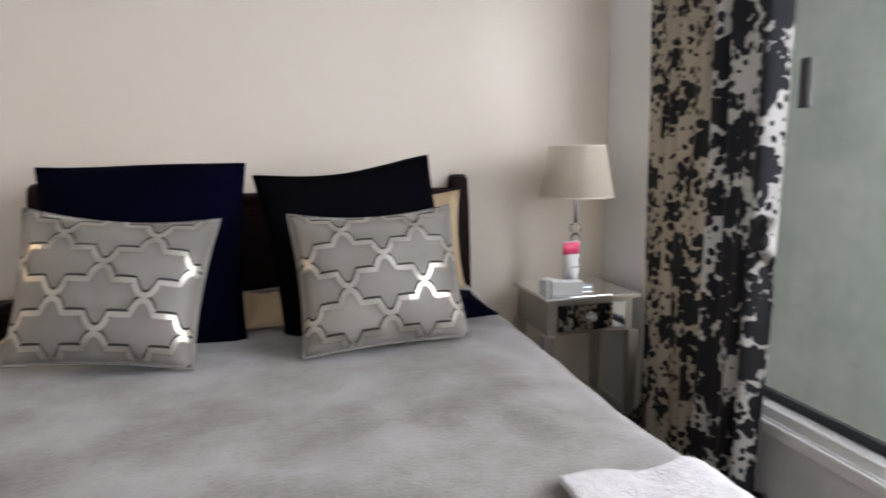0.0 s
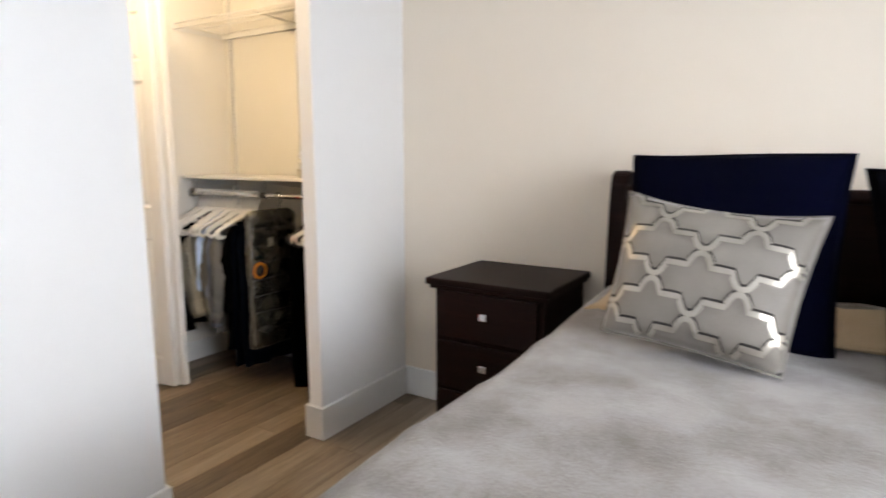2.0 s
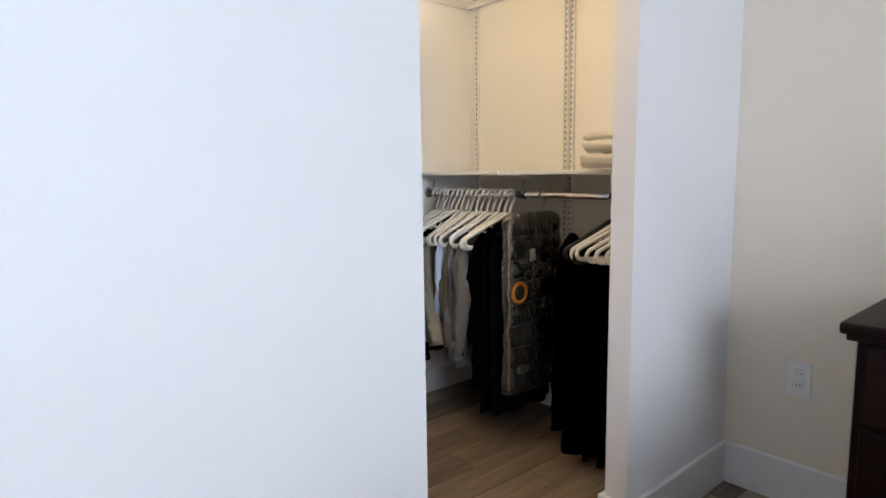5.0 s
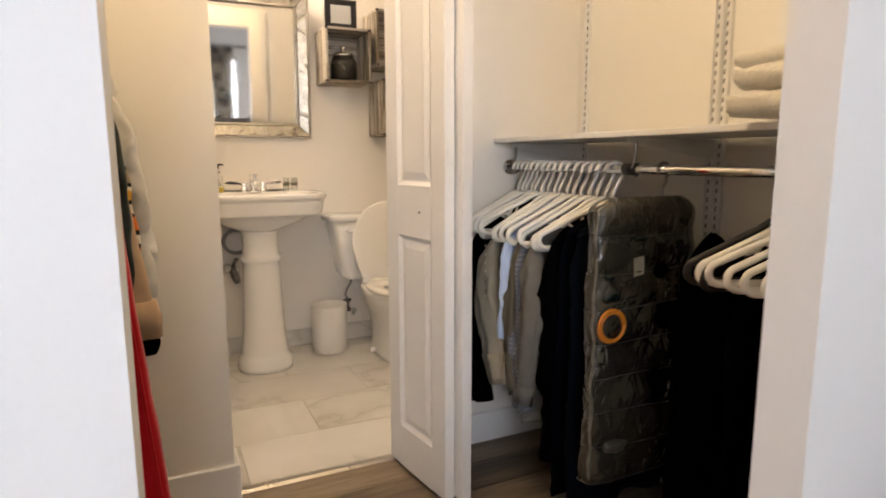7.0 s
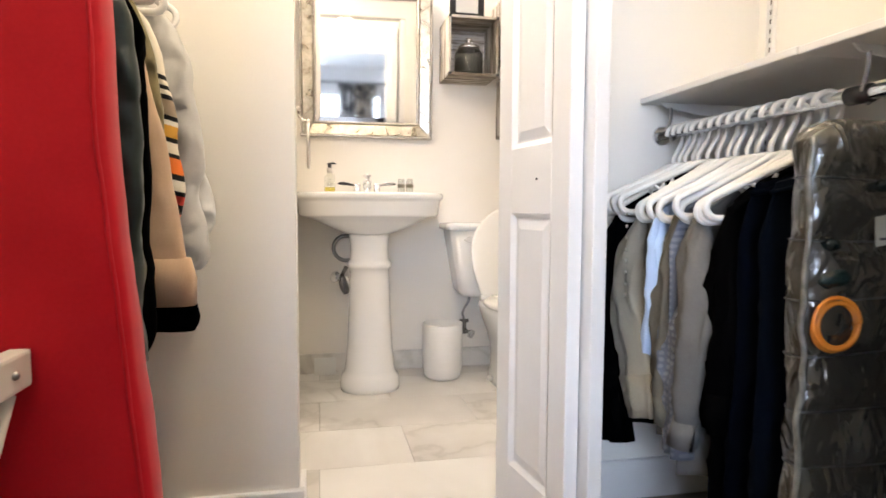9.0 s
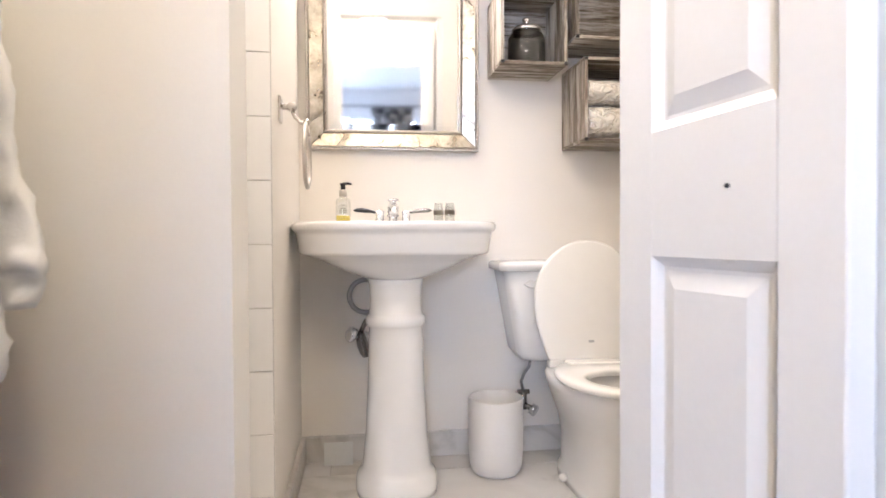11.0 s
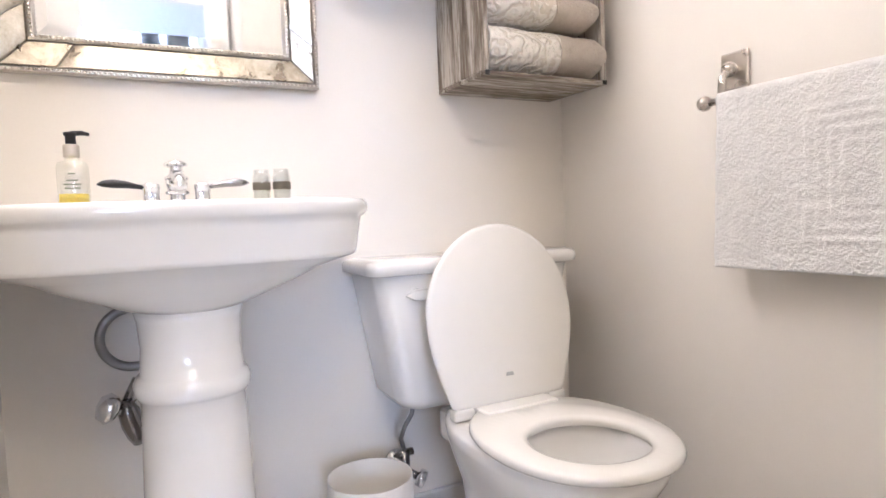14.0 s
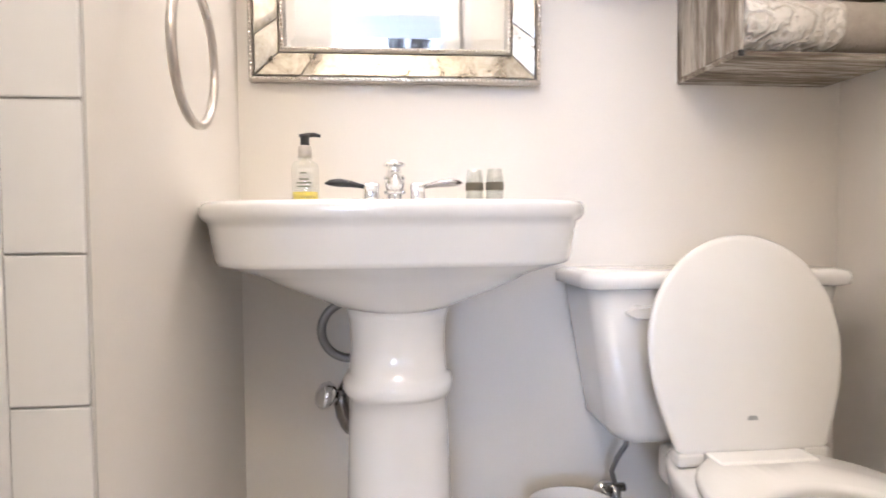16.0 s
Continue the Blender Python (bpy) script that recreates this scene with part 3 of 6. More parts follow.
def trellis(at, w, h, parent, seed):
    """Silver bands printed on a cushion's face: level waves of arches and steps, each row touching the next, with a dark edge."""
    C, R = 0.108, 0.087
    q = [(0.0, 0.037), (0.008, 0.0355), (0.015, 0.030), (0.020, 0.022), (0.026, 0.010), (0.0285, 0.0), (0.051, 0.0)]
    down = q + [(C - x, -y) for x, y in q[::-1]]
    for row in range(-4, 5):
        pts = []
        for k in range(-4, 5):
            if (k + row) % 2 == 0:
                pts += [(k * C + x, row * R + y) for x, y in down[:-1]]
            else:
                pts += [(k * C + x, row * R - y) for x, y in down[:-1]]
        dense = []
        for (x0, y0), (x1, y1) in zip(pts, pts[1:]):
            m = max(1, int(math.hypot(x1 - x0, y1 - y0) / 0.014))
            dense += [(x0 + (x1 - x0) * i / m, y0 + (y1 - y0) * i / m) for i in range(m)]
        inside = [max(abs(x) / (w / 2), abs(y) / (h / 2)) < 0.985 for x, y in dense]
        runs, cur = [], []
        for p, ok in zip(dense, inside):
            if ok:
                cur.append(p)
            elif cur:
                runs.append(cur)
                cur = []
        for run in runs + [cur]:
            if len(run) < 3:
                continue
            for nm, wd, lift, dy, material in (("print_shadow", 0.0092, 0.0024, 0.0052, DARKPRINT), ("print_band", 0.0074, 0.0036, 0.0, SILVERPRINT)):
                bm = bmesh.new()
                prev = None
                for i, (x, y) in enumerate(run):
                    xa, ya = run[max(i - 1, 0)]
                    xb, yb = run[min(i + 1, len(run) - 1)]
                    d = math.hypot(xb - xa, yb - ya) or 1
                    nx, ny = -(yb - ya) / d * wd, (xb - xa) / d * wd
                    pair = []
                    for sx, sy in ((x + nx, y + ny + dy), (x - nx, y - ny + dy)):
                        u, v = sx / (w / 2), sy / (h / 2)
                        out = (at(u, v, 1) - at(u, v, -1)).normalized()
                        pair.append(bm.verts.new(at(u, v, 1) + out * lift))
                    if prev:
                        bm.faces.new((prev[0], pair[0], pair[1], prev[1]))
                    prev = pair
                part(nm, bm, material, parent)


for c, ac, up, w_, h_, tp, sd in (((-0.238, 1.785, 0.925), (0.475, -0.03, -0.044), (0.0125, 0.18, 0.377), 0.478, 0.420, 0.06, 5.0), ((0.478, 1.78, 0.912), (0.493, 0.04, 0.010), (-0.005, 0.17, 0.382), 0.488, 0.416, 0.012, 6.0)):
    cu, at = cushion("patterned_cushion", SATIN, "grey square cushion with a silver trellis print", "cushion", c, ac, up, w_, h_, 0.17, sd, "patterned cushions on the bed", tp, 0.018, 0.05)
    trellis(at, w_, h_, cu, sd)

# ---- dark nightstand ----
ns = thing("nightstand", "dark cherry wood nightstand with three drawers", "nightstand", (-1.29, 2.037, 0))
NW, ND, NH = 0.525, 0.47, 0.766
part("top", one_box((-0.0, 0.0, NH - 0.028), (NW, ND, NH), 0.008), DARKWOOD, ns)
part("cornice", one_box((0.012, 0.012, NH - 0.044), (NW - 0.012, ND, NH - 0.0285), 0.006), DARKWOOD, ns)
part("body", one_box((0.03, 0.036, 0.06), (NW - 0.03, ND, NH - 0.0445), 0.004), DARKWOOD, ns)
part("plinth", one_box((0.022, 0.028, 0.0), (NW - 0.022, ND, 0.0595), 0.005), DARKWOOD, ns)
for k in range(3):
    z0 = 0.118 + 0.205 * k
    dr = part("drawer", one_box((0.05, 0.020, z0), (NW - 0.05, 0.0355, z0 + 0.188), 0.005), DARKWOOD, ns)
    kn = bmesh.new()
    box(kn, (NW / 2 - 0.017, -0.006, z0 + 0.094), (NW / 2 + 0.017, 0.004, z0 + 0.122), 0.003)
    tube(kn, [(NW / 2, 0.003, z0 + 0.108), (NW / 2, 0.021, z0 + 0.108)], 0.006)
    part("knob", kn, CHROME, dr, "square polished knob")

# ---- mirrored table and what stands on it ----
mt = thing("mirrored_side_table", "silver mirrored side table with one drawer", "side table", (1.149, 2.132, 0))
MW, MD, MH = 0.41, 0.36, 0.706
part("tabletop", one_box((0, 0, MH - 0.016), (MW, MD, MH), 0.004), SILVERLEAF, mt)
part("mirror_top", one_box((0.016, 0.016, MH - 0.004), (MW - 0.016, MD - 0.016, MH + 0.0025), 0.002, 1), MIRROR, mt, "mirror glass table top")
part("apron", one_box((0.022, 0.024, MH - 0.15), (MW - 0.022, MD - 0.01, MH - 0.0165), 0.003), SILVERLEAF, mt)
dw = part("drawer", one_box((0.055, 0.016, MH - 0.137), (MW - 0.055, 0.0235, MH - 0.03), 0.004), MIRROR, mt, "mirrored drawer front")
kn = bmesh.new()
for a in range(6):
    ca, sa = math.cos(a * math.pi / 3), math.sin(a * math.pi / 3)
    bmesh.ops.create_icosphere(kn, subdivisions=1, radius=0.0085, matrix=Matrix.Translation((MW / 2 + 0.012 * ca, 0.006, MH - 0.083 + 0.012 * sa)))
bmesh.ops.create_icosphere(kn, subdivisions=1, radius=0.010, matrix=Matrix.Translation((MW / 2, 0.002, MH - 0.083)))
tube(kn, [(MW / 2, 0.004, MH - 0.083), (MW / 2, 0.017, MH - 0.083)], 0.005)
part("knob", kn, CLEARGLASS, dw, "cut crystal knob")
for x in (0.024, MW - 0.024):
    for y in (0.028, MD - 0.032):
        part("leg", loft(bmesh.new(), [[(x - s, y - s, z), (x + s, y - s, z), (x + s, y + s, z), (x - s, y + s, z)] for s, z in ((0.012, 0), (0.021, MH - 0.151))]), SILVERLEAF, mt)
part("stretcher_shelf", one_box((0.04, 0.045, 0.19), (MW - 0.04, MD - 0.05, 0.205), 0.003), SILVERLEAF, mt)

TOP = MH + 0.003
lamp = thing("table_lamp", "table lamp with stacked glass stem and ivory shade, unlit", "lamp", (1.370, 2.335, TOP))
part("base", one_box((-0.055, -0.055, 0), (0.055, 0.055, 0.018), 0.003), MIRROR, lamp)
part("stem", lathe([(0.026, 0.018), (0.026, 0.028), (0.017, 0.034), (0.021, 0.06), (0.021, 0.115), (0.014, 0.122), (0.014, 0.128), (0.021, 0.135), (0.021, 0.21), (0.012, 0.22)]), CLEARGLASS, lamp, "clear glass stem", True)
part("ball", lathe([(0.006, 0.22), (0.02, 0.228), (0.028, 0.246), (0.02, 0.264), (0.008, 0.27)]), CLEARGLASS, lamp, "faceted crystal ball")
part("neck", lathe([(0.009, 0.27), (0.009, 0.375), (0.016, 0.378), (0.016, 0.43), (0.004, 0.435)]), CHROME, lamp, "", True)
sh = loft(bmesh.new(), [circle(0, 0, z, r, k=40) for r, z in ((0.152, 0.376), (0.116, 0.583))], False)
bmesh.ops.solidify(sh, geom=sh.faces[:] + sh.edges[:] + sh.verts[:], thickness=0.002)
part("shade", sh, LINEN, lamp, "tapered ivory fabric shade", True)
for r, z in ((0.1525, 0.377), (0.1165, 0.582)):
    bm = bmesh.new()
    tube(bm, circle(0, 0, z, r, k=40) + [circle(0, 0, z, r, k=40)[0]], 0.003, 6, False)
    part("shade_trim", bm, LINEN, lamp, smooth=True)
bm = bmesh.new()
for a in (0, 120, 240):
    tube(bm, [(0, 0, 0.43), (0.1155 * math.cos(radians(a)), 0.1155 * math.sin(radians(a)), 0.576)], 0.0018, 6)
part("shade_spider", bm, CHROME, lamp)

cream_tube = thing("cosmetic_tube", "white and pink cosmetic tube standing on its cap", "toiletries", (1.318, 2.265, TOP), turn=15)
cream_tube.scale = (1.35, 1.35, 1.3)
part("cap", lathe([(0.022, 0), (0.022, 0.03), (0.018, 0.032)]), WHITEPLASTIC, cream_tube, smooth=True)
part("tube_body", loft(bmesh.new(), [circle(0, 0, z, rx, ry) for rx, ry, z in ((0.020, 0.020, 0.032), (0.024, 0.021, 0.06), (0.029, 0.012, 0.12), (0.031, 0.003, 0.155))]), WHITEPLASTIC, cream_tube, smooth=True)
part("label_band", loft(bmesh.new(), [circle(0, 0, z, rx, ry) for rx, ry, z in ((0.0292, 0.0130, 0.116), (0.0318, 0.0042, 0.152))]), plain("pink_label", (0.75, 0.05, 0.14), 0.4), cream_tube, "pink band", True)
part("label_text", one_box((-0.014, -0.0222, 0.075), (0.014, -0.0205, 0.079)), plain("grey_print", (0.35, 0.30, 0.30)), cream_tube)
carton = thing("small_carton", "small white carton lying on the mirrored table", "box", (1.27, 2.205, TOP), turn=-12)
part("carton_body", one_box((-0.062, -0.028, 0), (0.062, 0.028, 0.052), 0.002), PAPER, carton)
part("flap", one_box((-0.062, -0.026, 0.0525), (-0.02, 0.026, 0.056), 0.001), PAPER, carton)
carton2 = thing("small_carton", "flat white paper packet beside the carton", "box", (1.225, 2.29, TOP), turn=30)
part("carton_body", one_box((-0.03, -0.02, 0), (0.03, 0.02, 0.048), 0.002), PAPER, carton2)


def outlet(name, at, turn, label):
    o = thing(name, label, "outlet", at, turn=turn)
    part("plate", one_box((-0.036, -0.006, -0.058), (0.036, -0.0005, 0.058), 0.003), TRIM, o)
    for z in (-0.02, 0.02):
        f = part("socket", one_box((-0.017, -0.0085, z - 0.014), (0.017, -0.0065, z + 0.014), 0.002), WHITEPLASTIC, o)
        for x in (-0.006, 0.006):
            part("slot", one_box((x - 0.001, -0.0094, z - 0.004), (x + 0.001, -0.0087, z + 0.005)), BLACK, f)


outlet("wall_outlet", (XW, 0.255, 0.445), 90, "white double wall outlet on the white wall")
outlet("wall_outlet", (-1.528, YN, 0.438), 0, "white double wall outlet beside the nightstand")

# ---- bathroom bifold door ----
def door_leaf(parent, name, w, h, t=0.034):
    """A leaf with two raised panels on each face, built along +x from its hinge, its middle plane at y = 0."""
    st, rails = 0.076, [(0.0, 0.145), (0.805, 0.965), (1.605, 1.70), (h - 0.06, h)]
    bm = bmesh.new()
    box(bm, (0, -t / 2, 0), (st, t / 2, h), 0.002, 1)
    box(bm, (w - st, -t / 2, 0), (w, t / 2, h), 0.002, 1)
    for a, b in rails:
        box(bm, (st, -t / 2, a), (w - st, t / 2, b))
    leaf = part(name, bm, TRIM, parent)
    for (_, z0), (z1, _) in zip(rails, rails[1:]):
        for s in (-1, 1):
            rings = []
            for off, d in ((0.0, 0.0), (0.005, 0.004), (0.013, 0.0095), (0.018, 0.0095), (0.040, 0.003), (0.044, 0.003)):
                y = s * (t / 2 - d)
                x0, x1 = st + off, w - st - off
                rings.append([(x0, y, z0 + off), (x1, y, z0 + off), (x1, y, z1 - off), (x0, y, z1 - off)])
            q = bmesh.new()
            loft(q, rings, False)
            q.faces.new([q.verts.new(c) for c in rings[-1]])
            part("panel", q, TRIM, leaf)
    return leaf


door = tagged(thing("door_1", "white bifold bathroom door folded open against its jamb", "door", (0, 0, 0.012)), kind="structure")
leaf = door_leaf(door, "door_leaf", 0.35, 2.0)
leaf.matrix_basis = pose(-3.192, 1.905, 0, 0, 0, 8)
leaf2 = door_leaf(door, "door_leaf", 0.35, 2.0)
leaf2.matrix_basis = pose(-3.165, 1.972, 0, 0, 0, 4)
kb = bmesh.new()
bmesh.ops.create_icosphere(kb, subdivisions=2, radius=0.003, matrix=Matrix.Translation((0.21, -0.0185, 0.885)))
part("screw", kb, BLACK, leaf)
hg = bmesh.new()
for z in (0.2, 1.0, 1.8):
    tube(hg, [(0.356, 0.03, z), (0.356, 0.03, z + 0.06)], 0.006)
part("hinge", hg, TRIM, leaf)
jb = bmesh.new()
box(jb, (XB + 0.002, 1.931, 0), (-3.20, DR1 - 0.0005, 2.045), 0.002, 1)
box(jb, (XD + 0.001, DR1 + 0.040, 0), (XD + 0.014, DR1 + 0.085, 2.05), 0.003, 1)
setting("trim_doorway", jb, TRIM, "white painted door jamb and casing")

# ---- closet: shelf, rods, standards ----
def standard(x, y, z0, z1):
    s = thing("shelf_standard", "white slotted steel shelf standard on the wall", "shelf standard", (x, y, 0), "shelf standards")
    part("channel", loft(bmesh.new(), [[(x_, y_, z) for x_, y_ in ((-0.013, 0), (-0.013, -0.012), (-0.0105, -0.012), (-0.0105, -0.003), (0.0105, -0.003), (0.0105, -0.012), (0.013, -0.012), (0.013, 0))] for z in (z0, z1)]), TRIM, s)
    bm = bmesh.new()
    z = z0 + 0.02
    while z < z1 - 0.02:
        for x2 in (-0.006, 0.006):
            box(bm, (x2 - 0.002, -0.0042, z), (x2 + 0.002, -0.0032, z + 0.013))
        z += 0.0255
    tagged(part("slot_strip", bm, plain("slot_shadow_grey", (0.10, 0.09, 0.08)), s), kind="stuff")


for x in (-3.115, -2.545, -2.515, -1.94):
    standard(x, YCL - 0.0005, 0.25, 2.2)
SHELF = 1.13
shelf = thing("closet_shelf", "white laminate closet shelf on steel brackets", "shelf", (0, 0, 0))
part("board", one_box((XD + 0.004, 2.283, SHELF - 0.016), (-2.62, YCL - 0.014, SHELF), 0.002, 1), TRIM, shelf)
part("board", one_box((-2.618, 2.283, SHELF - 0.0175), (XC - 0.004, YCL - 0.014, SHELF - 0.0015), 0.002, 1), TRIM, shelf)
for x in (-3.115, -2.53, -1.94):
    bm = loft(bmesh.new(), [[(x + dx, 2.31, SHELF - 0.018), (x + dx, YCL - 0.0125, SHELF - 0.018), (x + dx, YCL - 0.0125, SHELF - 0.075), (x + dx, 2.33, SHELF - 0.032)] for dx in (-0.002, 0.002)])
    bk = part("bracket", bm, TRIM, shelf, "white steel bracket")
    hk = bmesh.new()
    tube(hk, [(x, 2.345, SHELF - 0.03), (x, 2.345, SHELF - 0.06), (x, 2.335, SHELF - 0.095), (x, 2.35, SHELF - 0.118), (x, 2.37, SHELF - 0.105)], 0.004)
    part("rod_hook", hk, STEEL, bk)
RODY, RODZ = 2.35, 1.03
rodt = thing("closet_rod", "round chrome closet rod under the shelf", "closet rod", (0, 0, 0))
bm = bmesh.new()
tube(bm, [(XD + 0.006, RODY, RODZ), (XC - 0.006, RODY, RODZ)], 0.0125, 16)
part("rod", bm, CHROME, rodt, smooth=True)
for x in (XD + 0.001, XC - 0.009):
    bm = bmesh.new()
    tube(bm, [(x, RODY, RODZ), (x + 0.008, RODY, RODZ)], 0.026, 16)
    part("flange", bm, CHROME, rodt)
bm = bmesh.new()
tube(bm, [(-2.57, RODY, RODZ), (-2.525, RODY, RODZ)], 0.0165, 14)
part("joiner", bm, BLACK, rodt, "dark joining sleeve", True)

wire = thing("wire_shelf", "white coated wire shelf high in the closet", "shelf", (0, 0, 0))
WZ = 1.985
bm = bmesh.new()
for y, z in ((2.30, WZ), (2.30, WZ - 0.03), (2.47, WZ), (2.635, WZ)):
    tube(bm, [(XD + 0.005, y, z), (XC - 0.005, y, z)], 0.0035, 6)
part("rail", bm, TRIM, wire, smooth=True)
bm = bmesh.new()
x = XD + 0.02
while x < XC:
    tube(bm, [(x, 2.30, WZ - 0.03), (x, 2.30, WZ + 0.003), (x, 2.635, WZ + 0.003)], 0.0016, 4)
    x += 0.026
tagged(part("wires", bm, TRIM, wire), kind="stuff")
for x in (-3.115, -2.53, -1.94):
    bm = bmesh.new()
    tube(bm, [(x, 2.31, WZ - 0.008), (x, YCL - 0.014, WZ - 0.012), (x, YCL - 0.014, WZ - 0.05)], 0.005, 6)
    part("bracket", bm, TRIM, wire)
bm = boxes(((XD + 0.004, YCL - 0.02, WZ - 0.034), (XC - 0.004, YCL - 0.0005, WZ - 0.008)), ((XD + 0.0005, 2.29, WZ - 0.034), (XD + 0.0035, YCL - 0.0005, WZ - 0.008)))
part("wall_cleat", bm, TRIM, wire, "white painted wall cleat")
roll = thing("rolled_blanket", "white rolled blanket on the wire shelf", "blanket", (-2.40, 2.46, WZ + 0.007))
part("roll", loft(bmesh.new(), [[(x, 0.075 * math.cos(a) * r, 0.075 + 0.075 * math.sin(a) * r) for a in (2 * math.pi * i / 24 for i in range(24))] for x, r in ((-0.2, 0.8), (-0.19, 0.98), (-0.1, 1.0), (0.1, 0.97), (0.19, 0.98), (0.2, 0.8))]), TERRY, roll, smooth=True)


def folded(name, label, at, w, d, layers, lh, material, seed):
    t = thing(name, label, "towel", at)
    for k in range(layers):
        ww, dd, o = w * (1 - 0.05 * (k % 3)), d * (1 - 0.03 * k), 0.035 * noise.noise((k * 3.3, seed, 0))
        rings = []
        for i in range(13):
            yy = -dd / 2 + dd * i / 12
            r = lh / 2 * (1 if i < 11 else 0.7)
            rings.append([(o + ww / 2 * math.copysign(abs(math.cos(a)) ** 0.35, math.cos(a)) + 0.024 * noise.noise((yy * 9, k * 1.7, seed)),
                           yy + 0.01 * noise.noise((a, k * 2.0, seed)), lh * k + lh / 2 + r * math.copysign(abs(math.sin(a)) ** 0.7, math.sin(a)) + (0.024 if math.sin(a) > 0 or k else 0.0) * noise.noise((yy * 8, 1.6 * math.cos(a), 0.6 * k + seed)))
                          for a in (2 * math.pi * j / 28 for j in range(28))])
        part("fold", loft(bmesh.new(), rings), material, t, "", True)
    return t


IVORY = cloth("ivory_towel", (0.70, 0.66, 0.57), (0.82, 0.78, 0.70), 0.95, 12, 150, 0.8, 0.004)
folded("folded_towels", "stack of folded ivory towels on the closet shelf", (-2.03, 2.39, SHELF + 0.003), 0.27, 0.34, 3, 0.044, IVORY, 2.0)

# ---- hangers and clothes ----
def hanger_mesh():
    """A tubular plastic hanger in the plane x = 0, its hook's inside resting on the rod at the origin."""
    body = bmesh.new()
    s, zc, zb = 0.192, -0.086, -0.196
    half = [(0, 0.03, zc - 0.006), (0, 0.06, zc - 0.024)] + [(0, 0.06 + (s - 0.06) * e, zc - 0.024 + (zb + 0.022 - zc + 0.024) * e) for e in (0.4, 0.8)]
    half += arc((0, s - 0.004, zb), 0.022, 75, -90, 8, "yz")
    tube(body, [(0, 0, zc)] + half + [(0, -y, z) for _, y, z in half[::-1]] + [(0, 0, zc)], 0.0074, 10)
    for q in (1, -1):
        tube(body, [(0, q * 0.085, zc - 0.046), (0, q * 0.092, zc - 0.066), (0, q * 0.115, zc - 0.074), (0, q * 0.128, zc - 0.064)], 0.0042, 6)
    hook = bmesh.new()
    tube(hook, [(0, 0, zc - 0.004), (0, -0.002, -0.068), (0, 0.010, -0.045), (0, 0.022, -0.024)] + arc((0, 0.0, -0.0065), 0.0245, -25, 185, 14, "yz"), 0.0058, 10)
    return body, hook


h0 = thing("clothes_hanger", "white plastic tubular clothes hanger on the rod", "hanger", (-3.10, RODY, RODZ), "hangers on the closet rod")
hb, hh = hanger_mesh()
part("hanger_body", hb, WHITEPLASTIC, h0, smooth=True)
part("hook", hh, WHITEPLASTIC, h0, smooth=True)
rnd = random.Random(4)
hx = [-3.072, -3.046, -3.018, -2.990, -2.955, -2.925, -2.890, -2.860, -2.828, -2.792, -2.755, -2.720, -2.685, -2.650, -2.615]
for x in hx:
    copy_thing(h0, pose(x, RODY, RODZ, rnd.uniform(-4, 4), rnd.uniform(-3, 3), rnd.uniform(-9, 7) - 16 * (x + 3.07) / 0.45))
for x in (-2.06, -2.025, -1.99, -1.955, -1.92):
    copy_thing(h0, pose(x, RODY, RODZ, rnd.uniform(-1, 1), 0, -24 + rnd.uniform(-3, 3)))

bh = thing("clothes_hanger", "black plastic tubular clothes hanger on the rod", "hanger", (-2.095, RODY, RODZ), "hangers on the closet rod", -20)
hb, hh = hanger_mesh()
part("hanger_body", hb, BLACK, bh, smooth=True)
part("hook", hh, BLACK, bh, smooth=True)
copy_thing(bh, pose(-2.078, RODY, RODZ, 3, 0, -16))


def garment(name, label, x, y0, y1, zt, zb, thick, material, seed, hem=0.02, shoulder=0.11, category="clothing", trim="collar"):
    """A garment on a hanger: shoulders slope from the neck, the cloth falls in folds to an uneven hem."""
    t = thing(name, label, category, (x, (y0 + y1) / 2, 0), "clothes in the closet")
    half = (y1 - y0) / 2
    rings, K, NR = [], 60, 40
    for i in range(NR + 1):
        v = i / NR
        ring = []
        for j in range(K):
            a = 2 * math.pi * j / K
            c, s = math.cos(a), math.sin(a)
            w = half * (0.82 + 0.18 * min(1, v * 8))
            yy = w * math.copysign(abs(c) ** 0.7, c)
            edge = abs(yy) / half
            top = zt - shoulder * min(1.0, edge) ** 1.3
            z = top + (zb - top) * v + hem * noise.noise((yy * 6, seed, 4.0)) * v
            fold = math.sin(yy * (38 + 6 * math.sin(seed)) + seed * 3 + 1.5 * v) * 0.6 + noise.noise((yy * 12, z * 2.6, seed)) * 1.3
            crease = (1 - abs(noise.noise((yy * 9 + z * 5, z * 7 - yy * 4, seed * 1.7)))) ** 5 - 0.3
            th = thick / 2 * 0.62 * (0.55 + 0.45 * min(1, v * 4)) * (1 + 0.25 * v)
            xx = th * math.copysign(abs(s) ** 0.8, s) * (1 + 0.42 * fold) + 0.30 * thick * fold * min(1, v * 3) + 0.013 * crease * math.copysign(1, s) * min(1, v * 4)
            ring.append((xx, yy + 0.012 * noise.noise((z * 4, seed, a)), z))
        rings.append(ring)
    part("cloth", loft(bmesh.new(), rings), material, t, "", True)
    top = [rings[1][j] for j in range(K)]
    bm = bmesh.new()
    tube(bm, [(x_ * 1.25, y_, z_ + 0.004) for x_, y_, z_ in top] + [(top[0][0] * 1.25, top[0][1], top[0][2] + 0.004)], 0.005, 6, False)
    part(trim, bm, material, t, "", True)
    return t


